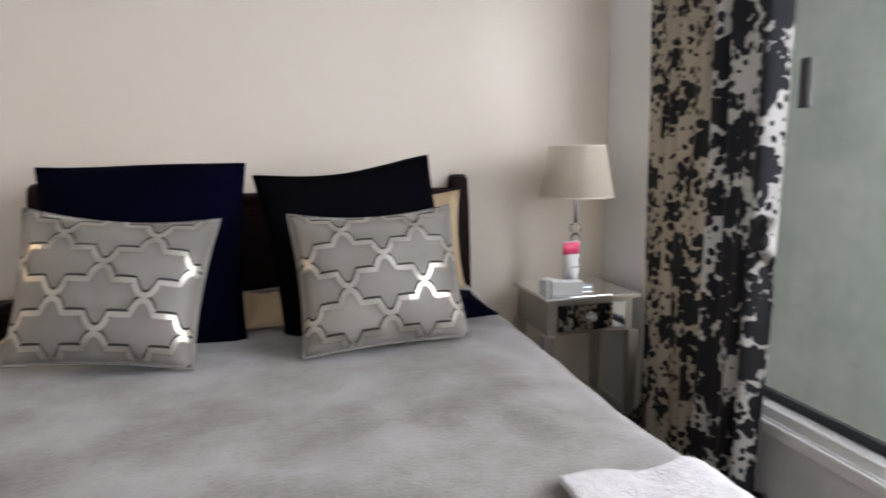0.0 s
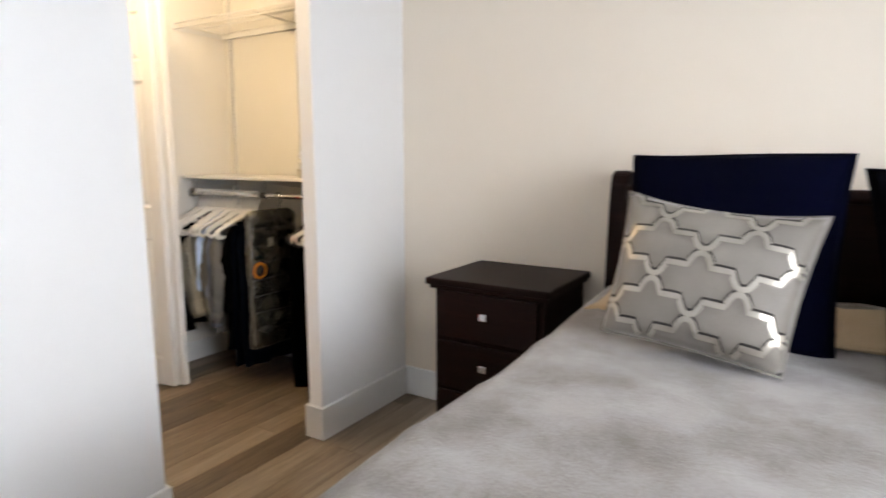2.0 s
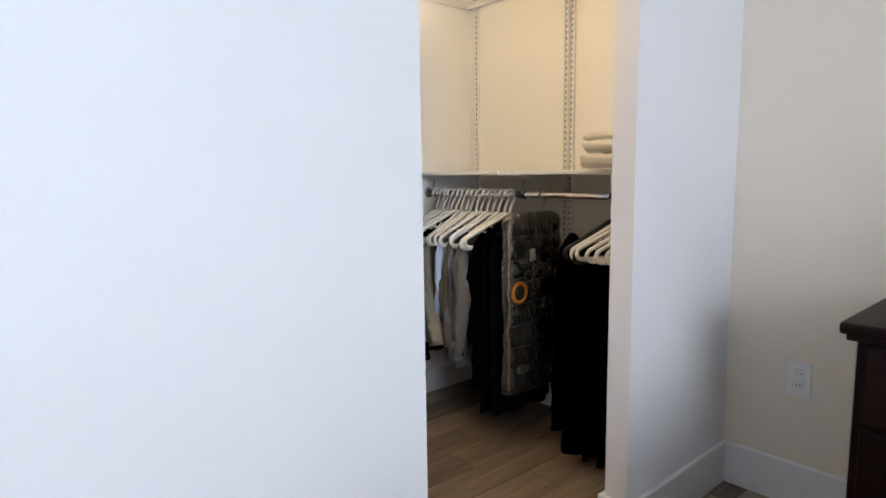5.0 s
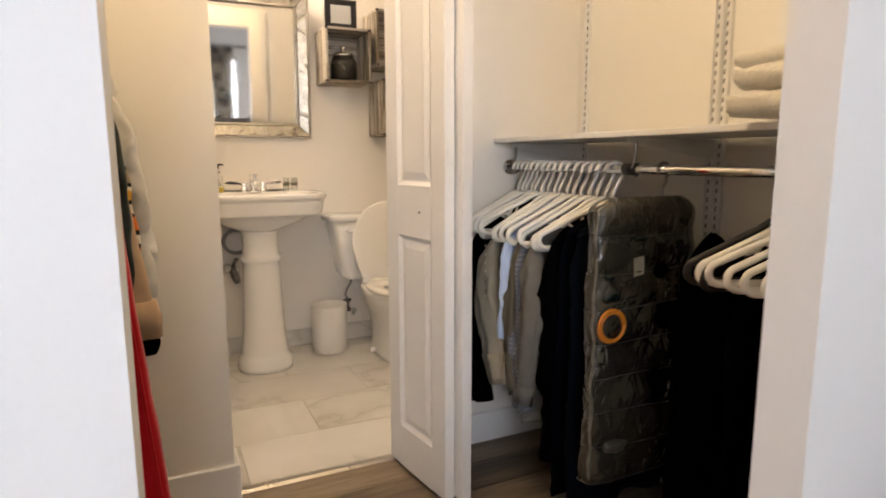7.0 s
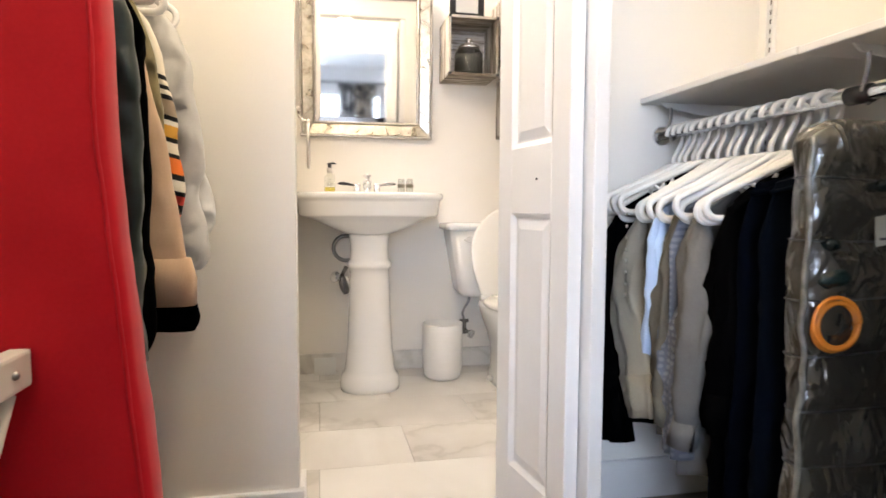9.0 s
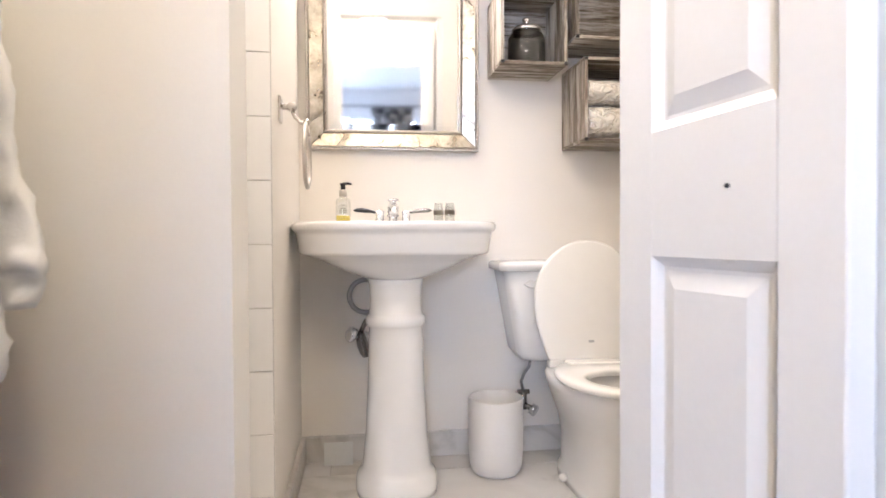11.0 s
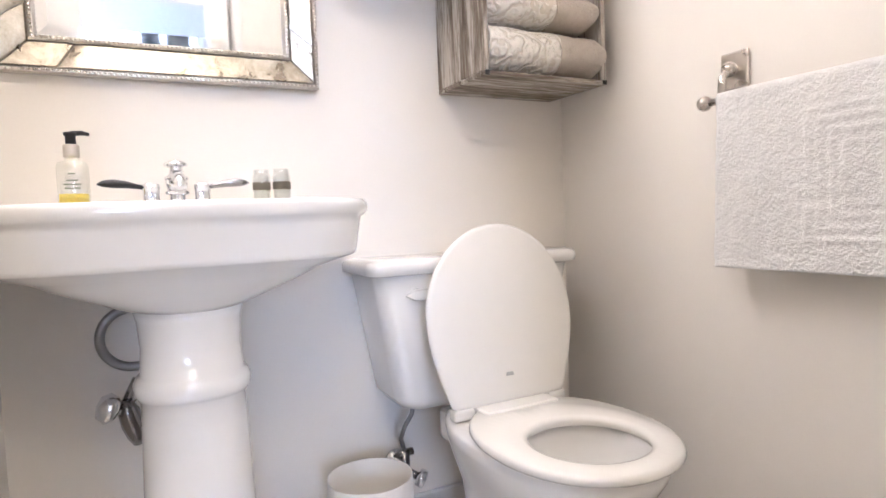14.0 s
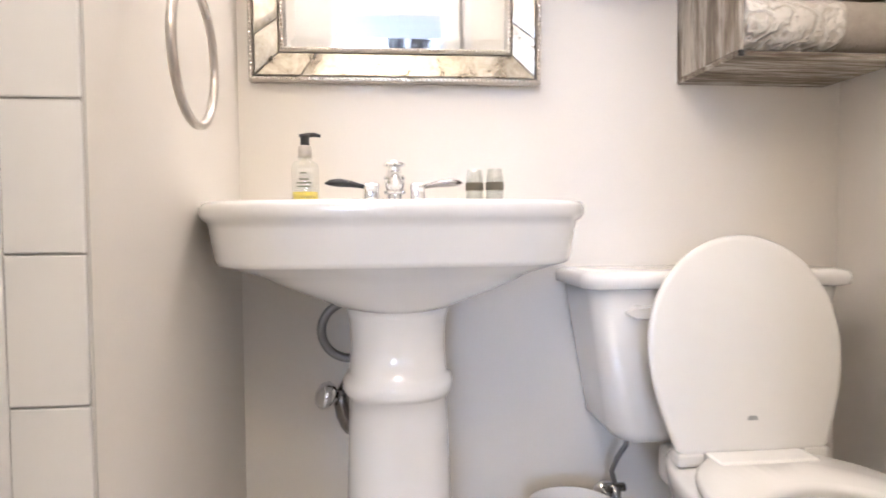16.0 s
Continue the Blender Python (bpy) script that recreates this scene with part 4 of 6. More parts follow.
C_BLACK = cloth("black_cotton", (0.0006, 0.0006, 0.0007), (0.0014, 0.0014, 0.0016), 1.0, sheen=0)
C_KHAKI = cloth("khaki_cotton", (0.21, 0.188, 0.145), (0.31, 0.28, 0.225), 0.9)
C_BLUE = cloth("pale_blue_cotton", (0.36, 0.48, 0.70), (0.48, 0.60, 0.80), 0.9)
C_GREY = cloth("grey_cotton", (0.10, 0.097, 0.093), (0.16, 0.155, 0.15), 0.95, sheen=0)
C_NAVY = cloth("dark_navy_denim", (0.0009, 0.0014, 0.003), (0.002, 0.003, 0.006), 1.0, sheen=0)
C_PINK = cloth("pale_pink_cotton", (0.5, 0.34, 0.28), (0.6, 0.43, 0.36), 0.9)
for m_ in (C_BLACK, C_NAVY):
    m_.node_tree.nodes["Principled BSDF"].inputs["Specular IOR Level"].default_value = 0.01
GT = RODZ - 0.105


def sleeve(owner, pts, widths, material, seed, deep=0.026, name="sleeve"):
    """A sleeve hanging before its shirt: a flattened, creased tube along points, smoothed."""
    o = owner.location
    fine, wid = [], []
    for (p0, p1), (r0, r1) in zip(zip(pts, pts[1:]), zip(widths, widths[1:])):
        for m in range(8):
            fine.append(tuple(a + (b - a) * m / 8 for a, b in zip(p0, p1)))
            wid.append(r0 + (r1 - r0) * m / 8)
    fine.append(pts[-1])
    wid.append(widths[-1])
    for _ in range(10):
        fine = [fine[0]] + [tuple((a + 2 * b + c) / 4 for a, b, c in zip(*tri)) for tri in zip(fine, fine[1:], fine[2:])] + [fine[-1]]
    rings = []
    for i, ((x, y, z), r) in enumerate(zip(fine, wid)):
        y += 0.032
        grow = min(1.0, 0.25 + i / 7)
        r *= grow
        nx = fine[min(i + 1, len(fine) - 1)]
        px = fine[max(i - 1, 0)]
        slope = (nx[0] - px[0]) / max(1e-4, px[2] - nx[2])
        ring = []
        for j in range(28):
            a = 2 * math.pi * j / 28
            c, q = math.cos(a), math.sin(a)
            u = r * c * (1 + 0.05 * noise.noise((z * 9, c, seed)))
            fold = (1 - abs(noise.noise((u * 30 + z * 8, z * 11 - u * 26, seed)))) ** 4 - 0.35 + 0.5 * math.sin(u * 120 + 5 * noise.noise((z * 5, seed, 0))) * min(1, i / 10)
            ring.append((x + u - o.x, y + deep * grow * math.copysign(abs(q) ** 0.8, q) + 0.012 * grow * fold * math.copysign(1, q) - o.y, z + u * slope * 0.8 + 0.004 * noise.noise((u * 30, seed, z * 3))))
        rings.append(ring)
    part(name, loft(bmesh.new(), rings), material, owner, "", True)
    cuff = bmesh.new()
    loft(cuff, [[(cx + (x - cx) * k, cy + (y - cy) * k, z) for x, y, z in ring] for ring, k in ((rings[-5], 1.0), (rings[-5], 1.06), (rings[-1], 1.06), (rings[-1], 1.0))
                for cx, cy in [(sum(v[0] for v in ring) / 28, sum(v[1] for v in ring) / 28)]])
    part("cuff", cuff, material, owner, "", True)


C_DENIM = cloth("blue_denim", (0.001, 0.002, 0.0045), (0.0025, 0.0045, 0.009), 1.0, sheen=0)
C_DENIM.node_tree.nodes["Principled BSDF"].inputs["Specular IOR Level"].default_value = 0.03
C_OLIVE = cloth("grey_olive_cotton", (0.085, 0.078, 0.062), (0.14, 0.13, 0.105), 0.95, sheen=0)


def checks(name):
    """Fine grey and blue checks."""
    m, n, l, p = nodes_of(name)
    v = coords(n, l)
    fac = []
    for way, k in (("X", 26.0), ("Z", 22.0)):
        w = n.new("ShaderNodeTexWave")
        w.wave_type, w.bands_direction = "BANDS", way
        w.inputs["Scale"].default_value, w.inputs["Distortion"].default_value = k, 0.8
        l.new(v, w.inputs["Vector"])
        fac.append(w.outputs["Fac"])
    mul = n.new("ShaderNodeMath")
    mul.operation = "MULTIPLY"
    l.new(fac[0], mul.inputs[0])
    l.new(fac[1], mul.inputs[1])
    r = ramp_of(n, [(0.15, (0.10, 0.112, 0.145)), (0.5, (0.155, 0.168, 0.20))])
    l.new(mul.outputs[0], r.inputs[0])
    l.new(r.outputs[0], p.inputs["Base Color"])
    p.inputs["Roughness"].default_value = 0.95
    return m


C_CHECK = checks("blue_grey_checked_cotton")
g = garment("shirt", "black long-sleeved shirt on a white hanger", -3.06, 2.15, 2.56, GT, 0.27, 0.06, C_BLACK, 1.0)
sleeve(g, [(-3.065, 2.15, 0.83), (-3.105, 2.12, 0.68), (-3.070, 2.11, 0.50), (-2.985, 2.11, 0.25)], [0.030, 0.042, 0.050, 0.050], C_BLACK, 1.3)
g = garment("shirt", "khaki long-sleeved shirt on a white hanger", -2.965, 2.15, 2.56, GT, 0.34, 0.06, C_KHAKI, 2.0)
sleeve(g, [(-2.955, 2.155, 0.845), (-2.995, 2.125, 0.67), (-2.935, 2.112, 0.53), (-2.855, 2.112, 0.355)], [0.022, 0.050, 0.052, 0.046], C_KHAKI, 2.4)
bm = bmesh.new()
for k in range(8):
    bmesh.ops.create_icosphere(bm, subdivisions=1, radius=0.005, matrix=Matrix.LocRotScale((0.037, -0.235, 0.815 - 0.027 * k), None, (1, 0.5, 1)))
part("button", bm, plain("horn_buttons", (0.42, 0.38, 0.31), 0.4), g, "row of small pale buttons", True)
g = garment("shirt", "pale blue shirt on a white hanger", -2.872, 2.135, 2.55, GT, 0.38, 0.045, C_BLUE, 3.0)
sleeve(g, [(-2.868, 2.15, 0.82), (-2.868, 2.125, 0.72), (-2.852, 2.125, 0.58)], [0.016, 0.026, 0.014], C_BLUE, 3.3, 0.018)
g = garment("shirt", "grey-olive long-sleeved shirt on a white hanger", -2.825, 2.15, 2.56, GT, 0.33, 0.045, C_OLIVE, 4.0)
sleeve(g, [(-2.815, 2.15, 0.83), (-2.830, 2.13, 0.66), (-2.815, 2.12, 0.48), (-2.795, 2.12, 0.36)], [0.022, 0.030, 0.030, 0.024], C_OLIVE, 4.2, 0.022)
garment("shirt", "pale pink shirt between darker shirts", -2.815, 2.17, 2.55, GT, 0.29, 0.025, C_PINK, 4.5)
g = garment("shirt", "blue and grey checked shirt on a hanger", -2.785, 2.14, 2.55, GT, 0.31, 0.035, C_CHECK, 4.8)
sleeve(g, [(-2.79, 2.15, 0.70), (-2.79, 2.125, 0.56), (-2.770, 2.12, 0.45), (-2.745, 2.12, 0.31)], [0.015, 0.030, 0.034, 0.026], C_CHECK, 4.9, 0.02)
g = garment("shirt", "grey long-sleeved shirt on a white hanger", -2.735, 2.15, 2.56, GT, 0.28, 0.05, C_GREY, 5.4)
sleeve(g, [(-2.745, 2.155, 0.83), (-2.730, 2.13, 0.72), (-2.685, 2.11, 0.605), (-2.715, 2.115, 0.46), (-2.735, 2.12, 0.34)], [0.030, 0.042, 0.046, 0.040, 0.032], C_GREY, 5.6)
g = garment("shirt", "black short-sleeved shirt on a hanger", -2.655, 2.15, 2.55, GT, 0.20, 0.055, C_BLACK, 6.0)
sleeve(g, [(-2.660, 2.155, 0.83), (-2.648, 2.135, 0.70), (-2.640, 2.125, 0.56), (-2.645, 2.13, 0.40)], [0.024, 0.036, 0.038, 0.030], C_BLACK, 6.3, 0.02)
garment("trousers", "dark navy trousers hung over a hanger", -2.60, 2.16, 2.54, GT - 0.02, 0.10, 0.055, C_NAVY, 5.0, 0.01, 0.04, category="trousers", trim="waistband")
garment("trousers", "blue jeans hung over a hanger", -2.545, 2.155, 2.54, GT - 0.02, 0.11, 0.05, C_DENIM, 7.0, 0.01, 0.04, category="trousers", trim="waistband")
for k, x in enumerate((-2.36, -2.28, -2.19, -2.10, -2.03, -1.96)):
    garment("dress", "long black garment on a white hanger", x, 2.33 if x < -2.25 else 2.19, 2.58, GT - 0.05, 0.06, 0.06, C_BLACK, 8.0 + k, 0.02, 0.13, trim="neckline")

# ---- clear hanging organiser ----
def vinyl(name):
    m, n, l, p = nodes_of(name)
    v = coords(n, l, (1, 1, 0.7))
    r = ramp_of(n, [(0.32, (0.014, 0.013, 0.010)), (0.52, (0.042, 0.038, 0.029)), (0.72, (0.075, 0.069, 0.054))])
    l.new(noise_of(n, l, v, 7, 3, 0.5, 0.4), r.inputs[0])
    l.new(r.outputs[0], p.inputs["Base Color"])
    p.inputs["Roughness"].default_value = 0.22
    p.inputs["Transmission Weight"].default_value = 0.08
    p.inputs["IOR"].default_value = 1.4
    p.inputs["Coat Weight"].default_value = 0.9
    p.inputs["Coat Roughness"].default_value = 0.04
    bp = n.new("ShaderNodeBump")
    bp.inputs["Strength"].default_value, bp.inputs["Distance"].default_value = 0.7, 0.02
    l.new(noise_of(n, l, v, 24, 2.0, 0.45, 0.8), bp.inputs["Height"])
    l.new(bp.outputs[0], p.inputs["Normal"])
    l.new(bp.outputs[0], p.inputs["Coat Normal"])
    return m


def highlight_edge(name):
    return surface(name, (0.07, 0.066, 0.055), (0.16, 0.15, 0.125), 0.10, 0, 30, 60, 0.6, 0.006, coat=1.0)


VINYL = vinyl("smoky_clear_vinyl")
org = thing("hanging_organizer", "smoky clear vinyl hanging organiser with filled pockets", "organizer", (-2.44, 2.295, 0))
OT, OB = 0.965, 0.235


def organiser_ring(z, s=1.0):
    """The cover's level outline; its pockets puff out a little between the seams."""
    puff = 1.0 + 0.30 * abs(math.sin(math.pi * (OT - z) / 0.09))
    out = []
    for a in (2 * math.pi * j / 48 for j in range(48)):
        c, q = math.cos(a), math.sin(a)
        y = 0.160 * s * math.copysign(abs(q) ** 0.35, q) + 0.010 * noise.noise((z * 7, a, 5))
        groove = 1.0 - 0.5 * math.exp(-((y + 0.045) / 0.012) ** 2)
        out.append((0.026 * s * puff * groove * math.copysign(abs(c) ** 0.5, c) + 0.006 * noise.noise((z * 16, y * 22, 1)), y, z))
    return out


part("cover", loft(bmesh.new(), [organiser_ring(OT - (OT - OB) * i / 72, (0.70, 0.86, 0.94, 0.98)[i] if i < 4 else (0.95 if i > 70 else 1.0)) for i in range(73)]), VINYL, org, "clear vinyl cover", True)
# a paler wobbly strip, added to draw the highlight down the front edge
bm = bmesh.new()
tube(bm, [(0.019 + 0.008 * noise.noise((z_ * 16, 2, 2)), -0.160 + 0.010 * noise.noise((z_ * 19, 4, 1)), z_) for z_ in (OB + 0.02 + (OT - OB - 0.05) * i / 60 for i in range(61))], [0.0045 + 0.003 * abs(noise.noise((i * 0.7, 0, 3))) for i in range(61)], 10)
part("edge_welt", bm, highlight_edge("pale_vinyl_highlight"), org, "paler glossy strip added as the highlight on the vinyl edge", True)
for i in range(1, 9):
    z = OT - 0.09 * i
    ring = organiser_ring(z, 1.008)
    bm = bmesh.new()
    tube(bm, [(x * 1.04, y, zz - 0.006 * math.sin(9 * y + i)) for x, y, zz in ring + [ring[0]]], 0.0016, 6, False)
    part("pocket_seam", bm, BLACK, org)
bm = bmesh.new()
for k, (y, r) in enumerate(((-0.122, 0.037), (-0.119, 0.034), (-0.124, 0.039))):
    tube(bm, [(x + 0.002 * math.sin(i * 0.26 + k), yy, zz) for i, (x, yy, zz) in enumerate(arc((0.037 + 0.003 * k, y, 0.652 + 0.003 * k), r, 0, 360, 28, "yz"))], 0.0035, 8)
part("orange_ring", bm, plain("amber_plastic", (0.52, 0.17, 0.02), 0.25), org, "coil of amber plastic cord", True)
SCARF = plain("dark_green_silk", (0.006, 0.014, 0.013), 0.22)
for y, z, w_, h_, mat, nm in ((-0.113, 0.725, 0.028, 0.018, SCARF, "dark_scarf"), (-0.035, 0.865, 0.020, 0.010, SCARF, "dark_trinket"), (-0.125, 0.775, 0.014, 0.009, SCARF, "dark_trinket"),
                              (-0.085, 0.335, 0.034, 0.020, plain("grey_trinket", (0.06, 0.058, 0.05), 0.3), "rolled_cloth"), (0.045, 0.48, 0.045, 0.05, C_BLACK, "black_cloth"), (0.06, 0.66, 0.045, 0.04, C_BLACK, "black_cloth"), (0.04, 0.78, 0.026, 0.024, C_BLACK, "black_cloth")):
    bm = bmesh.new()
    bmesh.ops.create_icosphere(bm, subdivisions=3, radius=1.0)
    for v_ in bm.verts:
        k = 1 + 0.35 * noise.noise(v_.co * 1.7 + Vector((y * 40, z * 30, 1)))
        v_.co = Vector((0.026 + 0.012 * v_.co.x, y + w_ * v_.co.y * k, z + h_ * v_.co.z * k))
    part(nm, bm, mat, org, "", True)
part("tag", loft(bmesh.new(), [[(dx, y, z) for y, z in ((-0.055, 0.772), (-0.025, 0.777), (-0.028, 0.822), (-0.058, 0.817))] for dx in (0.036, 0.038)]), plain("pale_tag_card", (0.40, 0.39, 0.32)), org, "pale card tag")
part("tag_print", one_box((0.0382, -0.050, 0.782), (0.0386, -0.034, 0.786)), BLACK, org)
bm = bmesh.new()
tube(bm, [(0, 0.06, OT - 0.005), (0, 0.06, RODZ - 0.045), (0, 0.072, RODZ - 0.03)] + arc((0, 0.06, RODZ - 0.002), 0.020, -60, 200, 10, "yz"), 0.004)
part("hook", bm, STEEL, org)

# ---- coats on the other side ----
rod2 = thing("closet_rod", "round chrome closet rod above the coats", "closet rod", (0, 0, 0))
R2Y, R2Z = 0.91, 1.43
bm = bmesh.new()
tube(bm, [(XD + 0.006, R2Y, R2Z), (XC - 0.006, R2Y, R2Z)], 0.0125, 16)
part("rod", bm, CHROME, rod2, smooth=True)
for x in (XD + 0.001, XC - 0.009):
    bm = bmesh.new()
    tube(bm, [(x, R2Y, R2Z), (x + 0.008, R2Y, R2Z)], 0.026, 16)
    part("flange", bm, CHROME, rod2)
CT = R2Z - 0.10
for x in (-2.58, -2.67, -2.74, -2.83, -2.90, -2.96, -3.05):
    copy_thing(h0, pose(x, R2Y, R2Z, 0, 0, rnd.uniform(-4, 4)))


def hanging(name, label, x, edge, thick, material, seed, category="coat", back=0.68, square=0.62, crease=1.0, trim="collar"):
    """A garment hung across the rod: edge is its free outline as heights and reaches from the shoulder down."""
    t = thing(name, label, category, (x, R2Y, 0), "coats on the closet rod")
    NR, K = 54, 44
    zs = [edge[0][0] + (edge[-1][0] - edge[0][0]) * i / NR for i in range(NR + 1)]
    reach = []
    for z in zs:
        for (z0, y0), (z1, y1) in zip(edge, edge[1:]):
            if z1 <= z <= z0:
                reach.append(y0 + (y1 - y0) * (z0 - z) / max(1e-5, z0 - z1))
                break
        else:
            reach.append(edge[-1][1])
    for _ in range(3):
        reach = [reach[0]] + [(a + 2 * b + c) / 4 for a, b, c in zip(reach, reach[1:], reach[2:])] + [reach[-1]]
    rings = []
    for i, (z, ye) in enumerate(zip(zs, reach)):
        v = i / NR
        yb = min(back + 0.10 * max(0, 0.15 - v) / 0.15, ye - 0.06)
        ring = []
        for j in range(K):
            a = 2 * math.pi * j / K
            c, q = math.cos(a), math.sin(a)
            y = (ye + yb) / 2 + (ye - yb) / 2 * math.copysign(abs(c) ** square, c)
            fold = noise.noise((y * 13, z * 3.0, seed)) * 0.9 + 0.4 * math.sin(y * 34 + seed * 3 + z)
            wr = 0.6 * ((1 - abs(noise.noise((y * 10 + z * 7, z * 9 - y * 5, seed * 1.7)))) ** 4 - 0.35) + 0.6 * ((1 - abs(noise.noise((y * 30 + z * 12, z * 24 - y * 14, seed * 2.3)))) ** 3 - 0.4)
            th = thick / 2 * (0.45 + 0.55 * min(1, v * 6))
            ring.append((th * math.copysign(abs(q) ** square, q) + crease * (0.16 * thick * fold * min(1, v * 3) + 0.014 * wr * math.copysign(1, q)),
                         y - R2Y + crease * 0.010 * noise.noise((z * 11, seed, q)), z + 0.012 * crease * v * noise.noise((y * 9, seed, 2.0))))
        rings.append(ring)
    part("cloth", loft(bmesh.new(), rings), material, t, "", True)
    bm = bmesh.new()
    top = [(x_ * 1.2, y_, z_ + 0.004) for x_, y_, z_ in rings[0]]
    tube(bm, top + [top[0]], 0.006, 6, False)
    part(trim, bm, material, t, "", True)
    return t, rings


red, rings = hanging("garment_bag", "long red fabric garment bag hanging from the rod", -2.575, [(1.37, 0.96), (1.33, 1.05), (1.27, 1.12), (1.20, 1.134), (0.91, 1.139), (0.785, 1.150), (0.67, 1.159), (0.507, 1.175), (0.40, 1.183), (0.06, 1.215)],
                     0.078, REDCLOTH, 11.0, "garment bag", 0.66, 0.30, 0.30, "top_seam")
for q, nm in ((4, "side_piping"), (40, "side_piping"), (18, "side_piping")):
    bm = bmesh.new()
    tube(bm, [rings[i][q] for i in range(len(rings))], 0.0035, 6)
    part(nm, bm, REDCLOTH, red, "", True)
hanging("coat", "dark green shiny coat on a hanger", -2.665, [(1.32, 0.95), (1.22, 1.09), (1.09, 1.146), (0.95, 1.150), (0.80, 1.148), (0.58, 1.143)], 0.06,
        surface("dark_green_nylon", (0.005, 0.012, 0.010), (0.011, 0.024, 0.020), 0.42, 0, 5, 120, 0.2, 0.001), 12.0, crease=1.2)
hanging("coat", "black coat on a hanger", -2.74, [(1.32, 0.96), (1.22, 1.09), (1.11, 1.136), (0.97, 1.141), (0.79, 1.139), (0.61, 1.143), (0.57, 1.12)], 0.06, C_BLACK, 13.0)
CAMEL = cloth("camel_wool", (0.44, 0.30, 0.195), (0.54, 0.385, 0.26))
camel, rings = hanging("coat", "camel wool coat with turned cuffs on a hanger", -2.84, [(1.32, 0.95), (1.22, 1.05), (1.136, 1.102), (1.04, 1.120), (0.94, 1.143), (0.836, 1.160), (0.754, 1.170), (0.665, 1.186), (0.645, 1.180)], 0.065, CAMEL, 14.0, crease=0.5)
bm = bmesh.new()
loft(bm, [[(x_ * k * 1.06, 0.04 + (y_ - 0.04) * (1 + (k - 1) * 0.35), z_) for x_, y_, z_ in rings[i]] for i, k in ((47, 0.99), (47, 1.10), (50, 1.12), (54, 1.12), (54, 0.99))])
part("cuff", bm, CAMEL, camel, "turned-back camel cuff", True)
hanging("sweater", "olive knitted sweater between coats", -2.885, [(1.31, 0.97), (1.22, 1.08), (1.10, 1.118), (1.0, 1.130), (0.86, 1.135)], 0.045, cloth("olive_knit", (0.17, 0.145, 0.075), (0.25, 0.215, 0.12), 0.95), 14.6, "sweater")
hanging("coat", "black coat hanging lower behind the camel one", -2.905, [(1.30, 0.96), (1.20, 1.06), (1.0, 1.09), (0.8, 1.12), (0.68, 1.170), (0.60, 1.185), (0.585, 1.17)], 0.045, C_BLACK, 17.0)


def stripes(name):
    """Knitted bands of uneven width, one below the other."""
    m, n, l, p = nodes_of(name)
    tc = n.new("ShaderNodeTexCoord")
    sp = n.new("ShaderNodeSeparateXYZ")
    l.new(tc.outputs["Object"], sp.inputs[0])
    slant = n.new("ShaderNodeMath")
    slant.operation = "MULTIPLY_ADD"
    slant.inputs[1].default_value = 0.25
    l.new(sp.outputs["Y"], slant.inputs[0])
    l.new(sp.outputs["Z"], slant.inputs[2])
    mr = n.new("ShaderNodeMapRange")
    mr.inputs["From Min"].default_value, mr.inputs["From Max"].default_value = 0.85, 1.15
    l.new(slant.outputs[0], mr.inputs["Value"])
    k_, c_, o_, y_, t_ = (0.006, 0.006, 0.007), (0.72, 0.66, 0.54), (0.68, 0.16, 0.02), (0.66, 0.34, 0.04), (0.40, 0.31, 0.21)
    r = ramp_of(n, [(0.0, (0.72, 0.25, 0.17)), (0.07, k_), (0.13, (0.55, 0.05, 0.03)), (0.19, k_), (0.22, c_), (0.29, k_), (0.33, o_), (0.43, k_), (0.46, c_), (0.53, k_), (0.56, y_), (0.64, c_), (0.67, k_), (0.70, t_), (0.80, k_), (0.83, c_), (0.86, k_), (0.89, c_), (0.92, k_), (0.95, c_)])
    r.color_ramp.interpolation = "CONSTANT"
    l.new(mr.outputs[0], r.inputs[0])
    l.new(r.outputs[0], p.inputs["Base Color"])
    p.inputs["Roughness"].default_value = 0.95
    return m


hanging("scarf", "striped black, orange and cream knitted scarf between coats", -2.935, [(1.30, 0.97), (1.20, 1.09), (1.05, 1.136), (0.975, 1.148), (0.907, 1.151), (0.844, 1.154), (0.812, 1.145)], 0.04, stripes("striped_knit"), 15.0, "scarf", 0.80)
PALE = cloth("pale_grey_nylon", (0.50, 0.49, 0.47), (0.62, 0.61, 0.58), 0.6)
hanging("jacket", "pale grey crumpled jacket on a hanger", -3.0, [(1.32, 0.97), (1.25, 1.08), (1.192, 1.132), (1.114, 1.156), (1.048, 1.166), (0.948, 1.182), (0.914, 1.184), (0.859, 1.170), (0.777, 1.182), (0.715, 1.192), (0.700, 1.17)], 0.06, PALE, 16.0, "jacket", crease=1.6)
white, _ = hanging("jacket", "white jacket with a red tab on a hanger", -3.07, [(1.31, 0.97), (1.25, 1.07), (1.18, 1.127), (1.11, 1.143), (1.027, 1.157), (0.898, 1.169), (0.804, 1.194), (0.775, 1.180)], 0.05, cloth("white_cotton", (0.66, 0.65, 0.62), (0.76, 0.75, 0.72)), 18.0, "jacket", crease=1.4)
part("red_tab", one_box((0.004, 0.205, 1.108), (0.022, 0.226, 1.126), 0.003), plain("red_tab_cloth", (0.55, 0.03, 0.03), 0.7), white, "small red tab")

